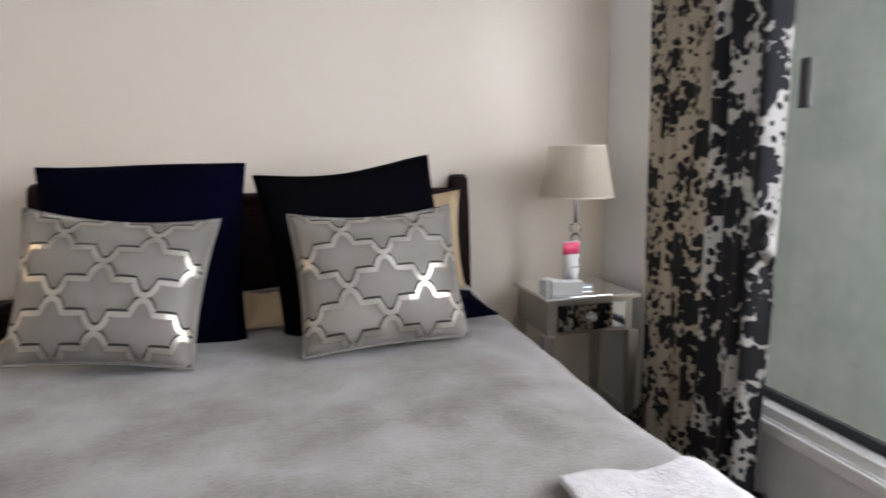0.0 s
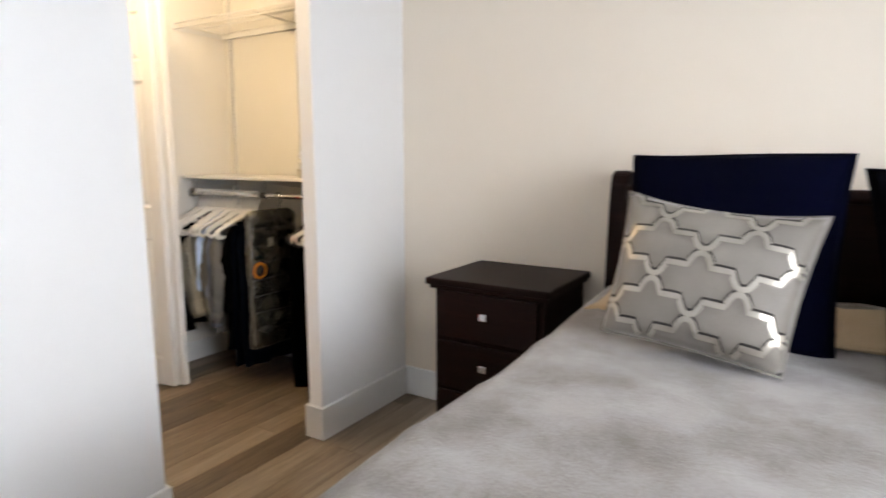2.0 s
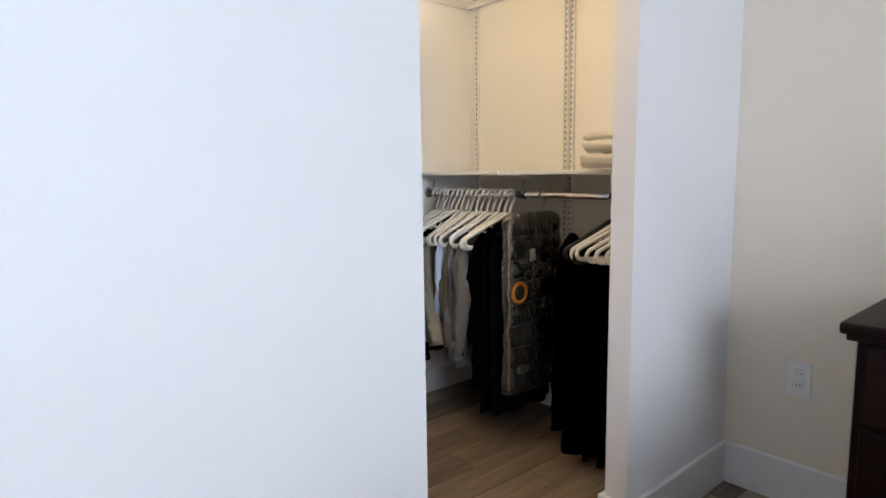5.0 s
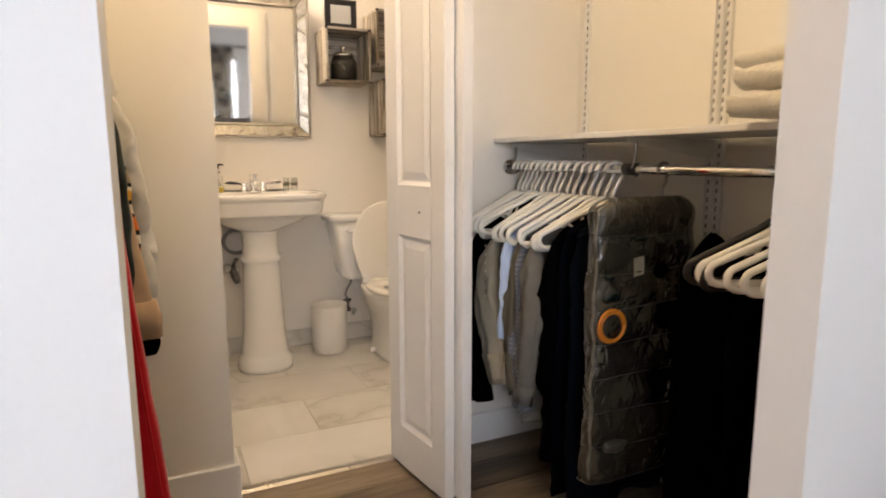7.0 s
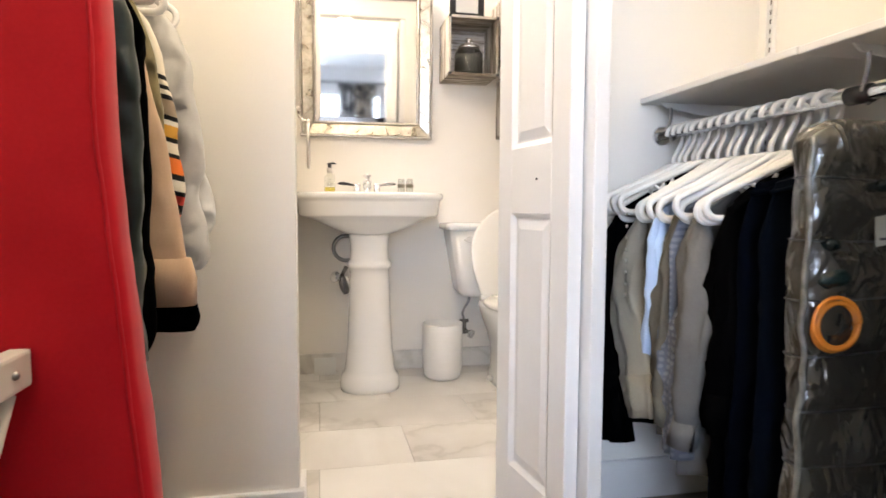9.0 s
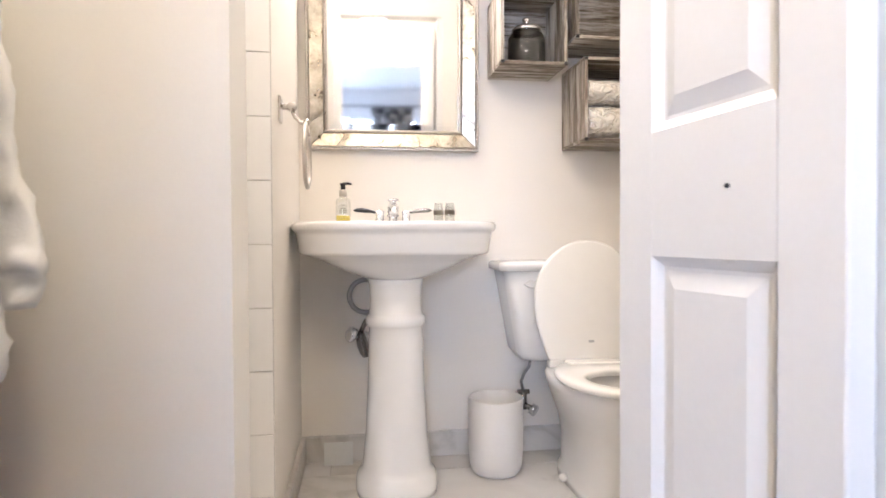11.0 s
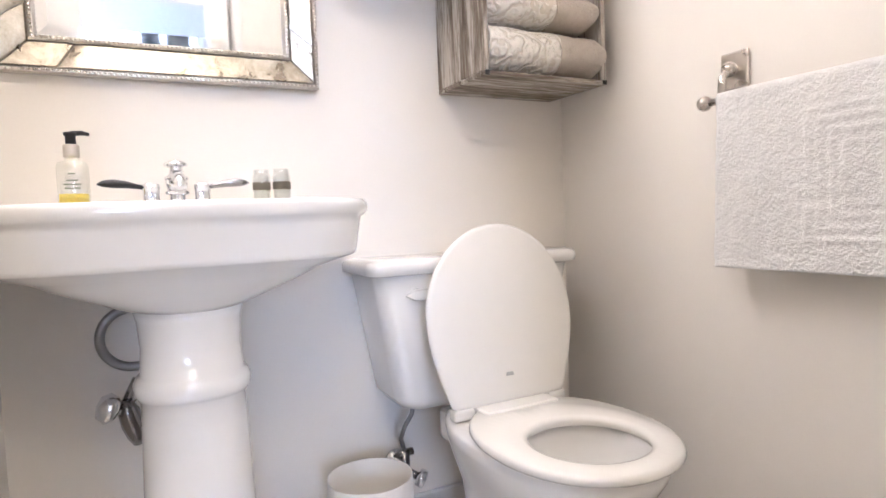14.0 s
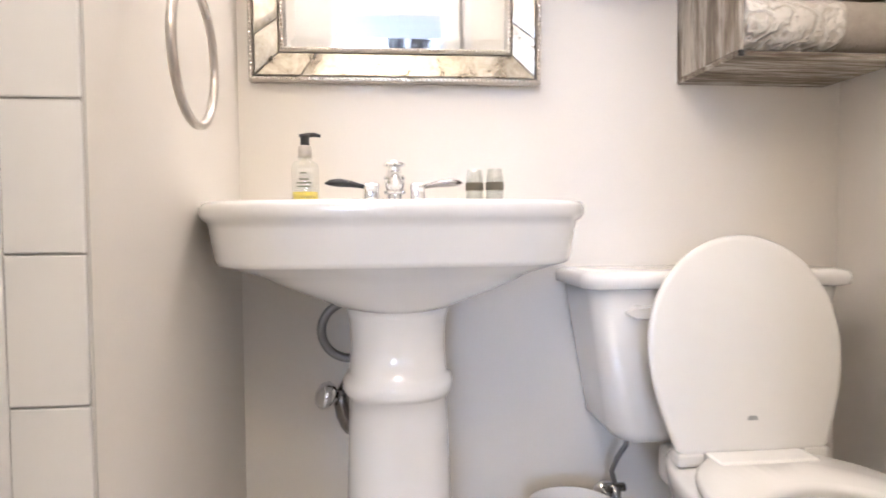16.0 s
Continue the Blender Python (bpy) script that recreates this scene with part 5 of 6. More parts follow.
hamper = thing("laundry_hamper", "cream framed laundry hamper with a canvas bag", "hamper", (-2.300, 0.868, 0), turn=0)
WHITEWOOD = plain("cream_painted_wood", (0.72, 0.69, 0.62), 0.45)
hw, hd, hz = 0.215, 0.16, 0.640
for y in (-hd - 0.004, hd + 0.004):
    for q in (-1, 1):
        bm = bmesh.new()
        tube(bm, [(q * (hw - 0.01), y + 0.006 * q, hz - 0.056), (0, y + 0.009 * q, hz * 0.46), (-q * (hw - 0.02), y + 0.006 * q, 0.0)], 0.008, 10)
        part("leg", bm, WHITEWOOD, hamper, "crossed cream tube leg", True)
for y in (-hd, hd):
    part("rail", one_box((-hw - 0.018, y - 0.014, hz - 0.05), (hw + 0.018, y + 0.014, hz), 0.005), WHITEWOOD, hamper)
for x in (-hw, hw):
    part("rail", one_box((x - 0.013, -hd + 0.0145, hz - 0.047), (x + 0.013, hd - 0.0145, hz - 0.003), 0.004), WHITEWOOD, hamper)
bm = bmesh.new()
for s in (-1, 1):
    loft(bm, [[(s * (hw - 0.045) , -hd + 0.016, z), (s * (hw - 0.045), hd - 0.016, z), (s * (hw - 0.049), hd - 0.016, z), (s * (hw - 0.049), -hd + 0.016, z)] for z in (0.08, 0.35, hz - 0.02)])
    loft(bm, [[(-hw + 0.049, s * (hd - 0.016), z), (hw - 0.049, s * (hd - 0.016), z), (hw - 0.049, s * (hd - 0.020), z), (-hw + 0.049, s * (hd - 0.020), z)] for z in (0.08, 0.35, hz - 0.02)])
box(bm, (-hw + 0.049, -hd + 0.02, 0.08), (hw - 0.049, hd - 0.02, 0.085))
part("canvas_bag", bm, cloth("cream_canvas", (0.58, 0.54, 0.45), (0.68, 0.64, 0.55)), hamper, "cream canvas bag")
bm = bmesh.new()
bmesh.ops.create_icosphere(bm, subdivisions=2, radius=0.006, matrix=Matrix.Translation((-hw + 0.03, hd + 0.0145, hz - 0.025)))
part("bolt", bm, STEEL, hamper)
cl = thing("ceiling_lamp", "round opal ceiling lamp in the closet", "lamp", (-2.5, 1.55, H))
part("lamp_base", lathe([(0.16, -0.02), (0.16, -0.0005)]), TRIM, cl, smooth=True)

# ---- shower ----
def tile_wall(parent, origin, du, dv, nrm, nu, nv, w, h, gap, shift):
    """Glazed tiles as pieces of their own, in courses."""
    me = None
    for j in range(nv):
        for i in range(nu):
            if me is None:
                bm = one_box((gap / 2, gap / 2, 0), (w - gap / 2, h - gap / 2, 0.007), 0.0015, 1)
                first = part("tile", bm, WALLTILE, parent)
                me, ob = first.data, first
            else:
                ob = new("tile", me)
                ob.parent = parent
            o = Vector(origin) + Vector(du) * (w * i + (shift * w if j % 2 else 0)) + Vector(dv) * (h * j)
            ob.matrix_basis = Matrix.Translation(o) @ Matrix((Vector(du), Vector(dv), Vector(nrm))).transposed().to_4x4()


band = setting("shower_edge_tiles", one_box((XPE + 0.0005, YP - 0.085, 0.0), (XPE + 0.004, YP, 2.3)), LIGHTGROUT, "column of white tiles on the shower partition's end")
tile_wall(band, (XPE + 0.0035, YP - 0.0848, 0.008), (0, 1, 0), (0, 0, 1), (1, 0, 0), 1, 13, 0.0842, 0.1640, 0.0024, 0)
sc = thing("shower_curtain", "plain white shower curtain drawn beside the partition", "shower curtain")


def bunched(u, v):
    ph = 3 * math.pi * u
    return (XPE + 0.006 + 0.004 * math.sin(ph) + 0.002 * math.sin(3 * v + ph), YP - 0.0852 - 0.080 * u, 0.04 + 2.0 * v)


part("curtain_cloth", sheet(bunched, 60, 12, 0.002), cloth("white_shower_cloth", (0.76, 0.75, 0.73), (0.81, 0.80, 0.78), 0.7), sc, smooth=True)
bm = bmesh.new()
tube(bm, [(XPE + 0.01, 0.44, 2.06), (XPE + 0.01, YP - 0.088, 2.06)], 0.012, 12)
part("shower_rod", bm, CHROME, sc, smooth=True)
swall = setting("shower_tile_wall", one_box((XS + 0.0005, 0.44, 0.0), (XS + 0.004, YP - 0.086, 2.2)), GROUT, "white tiled shower wall with chrome valve")
tile_wall(swall, (XS + 0.0035, 0.445, 0.058), (0, 1, 0), (0, 0, 1), (1, 0, 0), 5, 25, 0.152, 0.0838, 0.003, 0)
valve = thing("shower_valve", "square chrome shower valve on white tiles", "shower valve", (XS + 0.0115, 0.785, 1.187))
part("escutcheon", one_box((0, -0.075, -0.085), (0.008, 0.075, 0.085), 0.003), CHROME, valve)
bm = bmesh.new()
tube(bm, [(0.008, 0, 0), (0.05, 0, 0)], 0.03, 20)
part("handle_hub", bm, CHROME, valve, smooth=True)
part("lever", one_box((0.036, -0.012, -0.06), (0.052, 0.012, 0.0), 0.005), BLACK, valve, "dark lever")
niche = thing("shower_shelf_bracket", "grey metal fitting high on the shower wall", "fixture", (XS + 0.0115, 0.82, 1.52))
part("bracket_plate", one_box((0, -0.05, -0.05), (0.02, 0.05, 0.05), 0.004), NICKEL, niche)

# ---- pedestal washbasin ----
SY = 1.639
basin = thing("pedestal_sink", "white vitreous china pedestal washbasin", "sink", (0, 0, 0))


def basin_ring(z, k, dy=0.0, front=1.0, K=56):
    """The basin's plan: straight at the wall, square shoulders, bowed front; k shrinks it."""
    out = []
    for i in range(K):
        a = 2 * math.pi * i / K
        c, s = math.cos(a), math.sin(a)
        x = -4.43 + 0.265 * front * k * math.copysign(abs(c) ** 0.62, c)
        y = SY + 0.343 * k * math.copysign(abs(s) ** 0.42, s)
        bow = 1.0 - 0.09 * max(0, (x + 4.43) / 0.265) ** 2
        out.append((max(x, XS + 0.003), SY + (y - SY) * bow, z))
    return out


rings = [basin_ring(0.889, 0.90), basin_ring(0.8955, 0.955), basin_ring(0.894, 0.985), basin_ring(0.886, 1.0), basin_ring(0.874, 1.0), basin_ring(0.866, 0.985), basin_ring(0.861, 0.962),
         basin_ring(0.852, 0.955), basin_ring(0.80, 0.93), basin_ring(0.793, 0.922), basin_ring(0.790, 0.905)]
under = []
for k in range(1, 8):
    e = k / 7
    rr = []
    for (x, y, z), (ex, ey, ez) in zip(basin_ring(0.79, 0.80), circle(-4.375, SY, 0, 0.095, 0.093, 56)):
        rr.append((x + (ex - x) * e, y + (ey - y) * e ** 1.05, 0.788 - 0.080 * e ** 0.85))
    under.append(rr)
inner = [basin_ring(0.888, 0.86), basin_ring(0.85, 0.80), basin_ring(0.79, 0.6), basin_ring(0.765, 0.25)]
part("bowl", loft(bmesh.new(), inner[::-1] + rings + under), CERAMIC, basin, smooth=True)
ped = [(0.140, 0.0), (0.142, 0.02), (0.138, 0.058), (0.128, 0.070), (0.122, 0.078), (0.118, 0.09), (0.1065, 0.20), (0.099, 0.35), (0.094, 0.50), (0.0925, 0.548), (0.098, 0.553), (0.1035, 0.563), (0.1035, 0.578), (0.098, 0.588), (0.0915, 0.592), (0.0885, 0.64), (0.092, 0.69), (0.098, 0.712)]
part("pedestal", loft(bmesh.new(), [circle(-4.375, SY, z, r * 0.95, r * 0.97, 40, 2.3) for r, z in ped]), CERAMIC, basin, smooth=True)

tap = thing("faucet", "polished chrome widespread faucet with two lever handles", "faucet", (-4.50, SY, 0.892))
bm = lathe([(0.024, 0), (0.024, 0.008), (0.016, 0.014), (0.0145, 0.03), (0.019, 0.04), (0.021, 0.052), (0.019, 0.062), (0.0135, 0.07), (0.0125, 0.082), (0.015, 0.088), (0.013, 0.094)], 24)
part("spout_body", bm, CHROME, tap, smooth=True)
bm = bmesh.new()
tube(bm, [(0.0, 0, 0.055), (0.04, 0, 0.06), (0.085, 0, 0.05), (0.105, 0, 0.035)], [0.015, 0.014, 0.012, 0.011], 14)
part("spout", bm, CHROME, tap, smooth=True)
for q in (0.031, 0.060, 0.087):
    ring = bmesh.new()
    tube(ring, circle(0, 0, q, 0.0185, k=24) + [circle(0, 0, q, 0.0185, k=24)[0]], 0.0045, 8, False)
    part("collar_ring", ring, CHROME, tap, smooth=True)
for s in (-1, 1):
    hd_ = part("handle", loft(bmesh.new(), [circle(0, 0, z, r, r, 24, 3.2) for r, z in ((0.020, 0), (0.020, 0.006), (0.0155, 0.011), (0.0150, 0.034), (0.0165, 0.040), (0.0165, 0.047), (0.012, 0.050))]), CHROME, tap, smooth=True)
    hd_.location = (0.0, s * 0.047, 0)
    blade = [(0, s * 0.006, 0.041), (0.004, s * 0.022, 0.044), (0.006, s * 0.042, 0.048), (0.008, s * 0.064, 0.050), (0.009, s * 0.082, 0.050), (0.009, s * 0.092, 0.049)]
    bm = loft(bmesh.new(), [[(x + 1.25 * r * math.cos(a), y, z + 0.75 * r * math.sin(a)) for a in (2 * math.pi * j / 12 for j in range(12))] for (x, y, z), r in zip(blade, (0.007, 0.0065, 0.0095, 0.0115, 0.0085, 0.002))])
    # the chrome levers' dark reflections are put into their colour, the left one black
    part("lever", bm, BLACK if s < 0 else DARKCHROME, hd_, "chrome lever coloured black for its dark reflection" if s < 0 else "chrome lever darkened for its reflections", True)

soap = thing("soap_dispenser", "clear pump bottle a third full of yellow soap", "soap dispenser", (-4.47, 1.465, 0.894))
part("bottle", loft(bmesh.new(), [circle(0, 0, z, r, r, 28, 4) for r, z in ((0.024, 0), (0.0255, 0.003), (0.0255, 0.078), (0.022, 0.085), (0.012, 0.089), (0.0115, 0.095))]), THINGLASS, soap, smooth=True)
part("soap_liquid", loft(bmesh.new(), [circle(0, 0, z, 0.0236, 0.0236, 24, 4) for z in (0.003, 0.028)]), YELLOWSOAP, soap, "yellow liquid soap", True)
for z, w in ((0.036, 0.012), (0.043, 0.014), (0.050, 0.009), (0.062, 0.006)):
    part("label_print", one_box((0.0263, -w, z), (0.0267, w, z + 0.003)), plain("grey_print", (0.2, 0.22, 0.16)), soap)
part("collar", lathe([(0.0135, 0.095), (0.0135, 0.116), (0.012, 0.118)]), NICKEL, soap, smooth=True)
bm = lathe([(0.0085, 0.118), (0.0085, 0.133), (0.011, 0.135), (0.011, 0.14)], 16)
tube(bm, [(0, 0, 0.138), (0.0, 0.018, 0.1395), (0.0, 0.03, 0.137)], [0.005, 0.0045, 0.003])
part("pump", bm, BLACK, soap, "black pump head", True)

for dy, lab in ((0.160, 0), (0.197, 1)):
    jar = thing("small_jar", "small clear glass jar with an olive-brown label band", "jar", (-4.47 + 0.02 * lab, SY + dy, 0.894), "jars on the washbasin")
    g = loft(bmesh.new(), [circle(0, 0, z, r, k=24) for r, z in ((0.016, 0), (0.0178, 0.003), (0.0178, 0.058), (0.0155, 0.063), (0.0155, 0.072), (0.0135, 0.072), (0.0135, 0.060), (0.0158, 0.054), (0.0158, 0.006))])
    part("jar_glass", g, THINGLASS, jar, smooth=True)
    lb = loft(bmesh.new(), [circle(0, 0, z, 0.0181, k=24) for z in (0.030, 0.046)], False)
    bmesh.ops.solidify(lb, geom=lb.faces[:] + lb.edges[:] + lb.verts[:], thickness=-0.0003)
    part("label_band", lb, KRAFT, jar, "brown paper band", True)

supply = thing("sink_supply_valve", "chrome shutoff valve with braided hose under the basin", "valve", (XS, 1.50, 0.48))
bm = bmesh.new()
tube(bm, [(0.001, 0.035, -0.02), (0.006, 0.035, -0.02), (0.012, 0.035, -0.02)], [0.030, 0.029, 0.014], 24)
part("wall_flange", bm, CHROME, supply, smooth=True)
bm = bmesh.new()
tube(bm, [(0.01, 0.035, -0.02), (0.075, 0.035, -0.02)], 0.010, 12)
tube(bm, [(0.080, 0.042, -0.072), (0.080, 0.038, -0.055), (0.080, 0.030, -0.03), (0.080, 0.022, 0.0), (0.080, 0.020, 0.022)], [0.013, 0.020, 0.022, 0.019, 0.012], 16)
tube(bm, [(0.080, 0.020, 0.015), (0.080, 0.034, 0.045), (0.080, 0.045, 0.062)], [0.010, 0.009, 0.011], 12)
part("valve_body", bm, DARKCHROME, supply, smooth=True)
bm = bmesh.new()
tube(bm, [(0.082, 0.020, -0.004), (0.092, -0.004, 0.010)], 0.008, 12)
part("valve_stem", bm, CHROME, supply, smooth=True)
bm = bmesh.new()
tube(bm, [(0.088, 0.006, 0.006), (0.090, -0.001, 0.010), (0.094, -0.012, 0.014), (0.098, -0.024, 0.019), (0.100, -0.030, 0.022)], [0.012, 0.026, 0.031, 0.024, 0.006], 20)
part("valve_handle", bm, CHROME, supply, "oval polished handle", True)
bm = bmesh.new()
tube(bm, [(0.095, 0.080, 0.226)] + arc((0.095, 0.042, 0.153), 0.060, 62, 290, 26, "yz") + [(0.095, 0.085, 0.090)], 0.0095, 12)
part("braided_hose", bm, STEEL, supply, smooth=True)

# ---- toilet ----
TY = 2.315
toilet = thing("toilet", "white two-piece toilet with its lid raised", "toilet", (0, 0, 0))


def tank_ring(z, hw_, x0, x1, r=0.05, K=8):
    out = []
    for cx, cy, a0 in ((x1 - r, TY + hw_ - r, 0), (x0 + 0.012, TY + hw_ - 0.012, 90), (x0 + 0.012, TY - hw_ + 0.012, 180), (x1 - r, TY - hw_ + r, 270)):
        rr = r if cx > -4.55 else 0.012
        for i in range(K):
            a = radians(a0 + 90 * i / (K - 1))
            out.append((cx + rr * math.cos(a), cy + rr * math.sin(a), z))
    return out


XT = XS + 0.012
part("tank", loft(bmesh.new(), [tank_ring(0.385, 0.17, XT + 0.03, -4.50, 0.04), tank_ring(0.392, 0.205, XT + 0.01, -4.475, 0.05), tank_ring(0.42, 0.225, XT, -4.463, 0.05), tank_ring(0.72, 0.278, XT, -4.452, 0.035)]), CERAMIC, toilet, smooth=True)
part("tank_lid", loft(bmesh.new(), [tank_ring(0.7205, 0.285, XT - 0.004, -4.446, 0.032), tank_ring(0.725, 0.298, XT - 0.006, -4.436, 0.032), tank_ring(0.742, 0.300, XT - 0.006, -4.434, 0.032), tank_ring(0.752, 0.296, XT - 0.004, -4.438, 0.032), tank_ring(0.757, 0.28, XT, -4.45, 0.032)]), CERAMIC, toilet, smooth=True)
bm = bmesh.new()
tube(bm, [(-4.452, TY - 0.185, 0.676), (-4.432, TY - 0.185, 0.676)], 0.014, 14)
loft(bm, [[(-4.436 + dx, y, 0.676 + dz * s) for dx, dz in ((0, -0.016), (0.012, -0.012), (0.012, 0.010), (0, 0.012))] for y, s in ((TY - 0.215, 0.15), (TY - 0.195, 0.9), (TY - 0.17, 1.0), (TY - 0.10, 0.8), (TY - 0.07, 0.6))])
part("flush_lever", bm, SEATPLASTIC, toilet, "ivory flush lever")


def bowl_ring(z, x0, x1, hw_, n=2.2, K=40):
    return circle((x0 + x1) / 2, TY, z, (x1 - x0) / 2, hw_, K, n)


part("bowl", loft(bmesh.new(), [bowl_ring(0.0, -4.50, -4.09, 0.105, 3), bowl_ring(0.03, -4.50, -4.09, 0.105, 3), bowl_ring(0.06, -4.49, -4.10, 0.095, 2.6), bowl_ring(0.16, -4.50, -4.08, 0.10, 2.4), bowl_ring(0.24, -4.51, -4.02, 0.125),
                                bowl_ring(0.31, -4.51, -3.955, 0.16), bowl_ring(0.36, -4.505, -3.925, 0.178), bowl_ring(0.385, -4.50, -3.918, 0.183), bowl_ring(0.392, -4.49, -3.925, 0.176),
                                bowl_ring(0.390, -4.22, -3.97, 0.125, 2), bowl_ring(0.36, -4.215, -3.975, 0.12, 2), bowl_ring(0.28, -4.19, -4.02, 0.085, 2), bowl_ring(0.24, -4.15, -4.06, 0.05, 2)]), CERAMIC, toilet, smooth=True)
part("bowl_deck", one_box((-4.50, TY - 0.115, 0.3), (-4.33, TY + 0.115, 0.384), 0.02, 3), CERAMIC, toilet)
outer = lambda z, k: [(max(x, -4.355), y, z) for x, y, _ in circle(-4.13, TY, z, 0.232 * k, 0.188 * k, 48, 2.15)]
hole = lambda z, k: circle(-4.075, TY, z, 0.117 * k, 0.114 * k, 48, 2.05)
st = [hole(0.394, 1.05), outer(0.394, 0.97), outer(0.402, 1.0), outer(0.410, 0.995), outer(0.415, 0.97), hole(0.417, 1.12), hole(0.413, 1.02), hole(0.405, 1.0), hole(0.394, 1.05)]
sbm = loft(bmesh.new(), st, False)
part("seat_ring", sbm, SEATPLASTIC, toilet, "white plastic seat ring", True)
lid = bmesh.new()
lid_rings = []
for d, k in ((0.0, 0.96), (0.004, 0.995), (0.010, 1.0), (0.015, 0.985), (0.017, 0.95)):
    rr = []
    lean = 0.135
    outline = [(0.199 * math.cos(math.pi * i / 30), 0.205 + 0.219 * math.sin(math.pi * i / 30)) for i in range(31)]
    side = [(0.150 + 0.049 * math.sin(math.pi / 2 * h_ / 0.205), h_) for h_ in (0.17, 0.135, 0.10, 0.065, 0.03, 0.012)] + [(0.142, 0.003)]
    outline += [(-y_, h_) for y_, h_ in side] + [(y_, h_) for y_, h_ in side[::-1]]
    for y_, h_ in outline:
        up_, yy = max(0.003, 0.2 + (h_ - 0.2) * k), TY + y_ * k
        rr.append((-4.350 - lean * up_ * 0.9 + d * 0.98, yy, 0.413 + up_ * 0.985 + d * lean))
    lid_rings.append(rr)
loft(lid, lid_rings)
lidp = part("seat_lid", lid, SEATPLASTIC, toilet, "raised white plastic lid", True)
bm = bmesh.new()
loft(bm, [[(-4.3428 + dx - 0.12 * z, TY + y, 0.482 + z) for y, z in ((-0.011, -0.004), (0.011, -0.004), (0.008, 0.004), (-0.008, 0.004))] for dx in (-0.002, 0.0025)])
part("maker_mark", bm, plain("grey_mark", (0.42, 0.42, 0.41), 0.5), lidp, "small grey plate")
part("hinge_bridge", one_box((-4.356, TY - 0.098, 0.400), (-4.285, TY + 0.098, 0.4205), 0.007, 3), SEATPLASTIC, toilet)
for s in (-1, 1):
    part("hinge", one_box((-4.362, TY + s * 0.128 - 0.026, 0.395), (-4.332, TY + s * 0.128 + 0.026, 0.4215), 0.006), SEATPLASTIC, toilet)
for s in (-1, 1):
    bm = bmesh.new()
    bmesh.ops.create_icosphere(bm, subdivisions=2, radius=0.016, matrix=Matrix.Translation((-4.30, TY + s * 0.118, 0.03)))
    part("bolt_cap", bm, CERAMIC, toilet, smooth=True)

tv = thing("toilet_supply_valve", "chrome shutoff valve and hose below the toilet tank", "valve", (XS, 2.135, 0.215))
bm = bmesh.new()
tube(bm, [(0.017, 0, 0), (0.024, 0, 0)], 0.028, 20)
tube(bm, [(0.02, 0, 0), (0.085, 0, 0)], 0.009, 12)
part("stub", bm, CHROME, tv, smooth=True)
bm = bmesh.new()
tube(bm, [(0.085, 0, -0.025), (0.085, 0, 0.045)], 0.013, 12)
tube(bm, [(0.085, -0.022, 0.04), (0.085, 0.022, 0.04)], 0.010, 10)
tube(bm, [(0.085, 0.0, -0.005), (0.115, 0.03, -0.022)], 0.010, 10)
part("valve_body", bm, DARKCHROME, tv, smooth=True)
bm = bmesh.new()
tube(bm, [(0.11, 0.025, -0.019), (0.122, 0.037, -0.026)], [0.022, 0.022], 14)
part("valve_handle", bm, CHROME, tv, smooth=True)
bm = bmesh.new()
tube(bm, [(0.085, 0, 0.045), (0.088, -0.01, 0.08), (0.092, 0.0, 0.11), (0.095, 0.02, 0.14), (0.098, 0.025, 0.172)], 0.006, 10)
part("braided_hose", bm, STEEL, tv, smooth=True)

bin_ = thing("waste_bin", "small white rounded waste bin beside the toilet", "bin", (-4.455, 2.0, 0))
b = loft(bmesh.new(), [circle(0, 0, z, r, k=40) for r, z in ((0.060, 0.0), (0.078, 0.004), (0.090, 0.02), (0.096, 0.05), (0.0985, 0.16), (0.0975, 0.268), (0.0965, 0.272), (0.0945, 0.270), (0.0945, 0.05), (0.06, 0.012))])
part("bin_body", b, surface("white_bin_plastic", (0.70, 0.67, 0.62), (0.75, 0.72, 0.67), 0.35, 0, 3, 60, 0.05, 0.0006), bin_, smooth=True)
# white plate added in place of a bright patch of light low on the wall
tagged(part("white_paper", one_box((-4.60, 1.385, 0.002), (-4.595, 1.49, 0.088), 0.001), PAPER, None), "small white square plate standing in for a patch of light at the baseboard", "vent plate")

# ---- mirror ----
mirror = thing("wall_mirror", "wall mirror in a wide antiqued mirror frame with beaded edge", "mirror", (0, 0, 0))
MY0, MY1, MZ0, MZ1 = 1.329, 1.974, 1.173, 1.92
FW = 0.078


def frame_ring(off, d):
    return [(XS + d, MY0 + off, MZ0 + off), (XS + d, MY1 - off, MZ0 + off), (XS + d, MY1 - off, MZ1 - off), (XS + d, MY0 + off, MZ1 - off)]


part("backing", one_box((XS + 0.001, MY0 + 0.01, MZ0 + 0.01), (XS + 0.010, MY1 - 0.01, MZ1 - 0.01)), SILVERLEAF, mirror)
part("outer_moulding", loft(bmesh.new(), [frame_ring(0.001, 0.002), frame_ring(0.0, 0.028), frame_ring(0.003, 0.034), frame_ring(0.009, 0.034), frame_ring(0.012, 0.028), frame_ring(0.013, 0.011)], False), SILVERLEAF, mirror, "silver outer moulding")
part("inner_moulding", loft(bmesh.new(), [frame_ring(FW - 0.014, 0.011), frame_ring(FW - 0.013, 0.024), frame_ring(FW - 0.009, 0.028), frame_ring(FW - 0.003, 0.026), frame_ring(FW, 0.011)], False), SILVERLEAF, mirror, "silver inner moulding")
o1, o2 = 0.0132, FW - 0.0143
a_, b_ = frame_ring(o1, 0.0285), frame_ring(o2, 0.020)
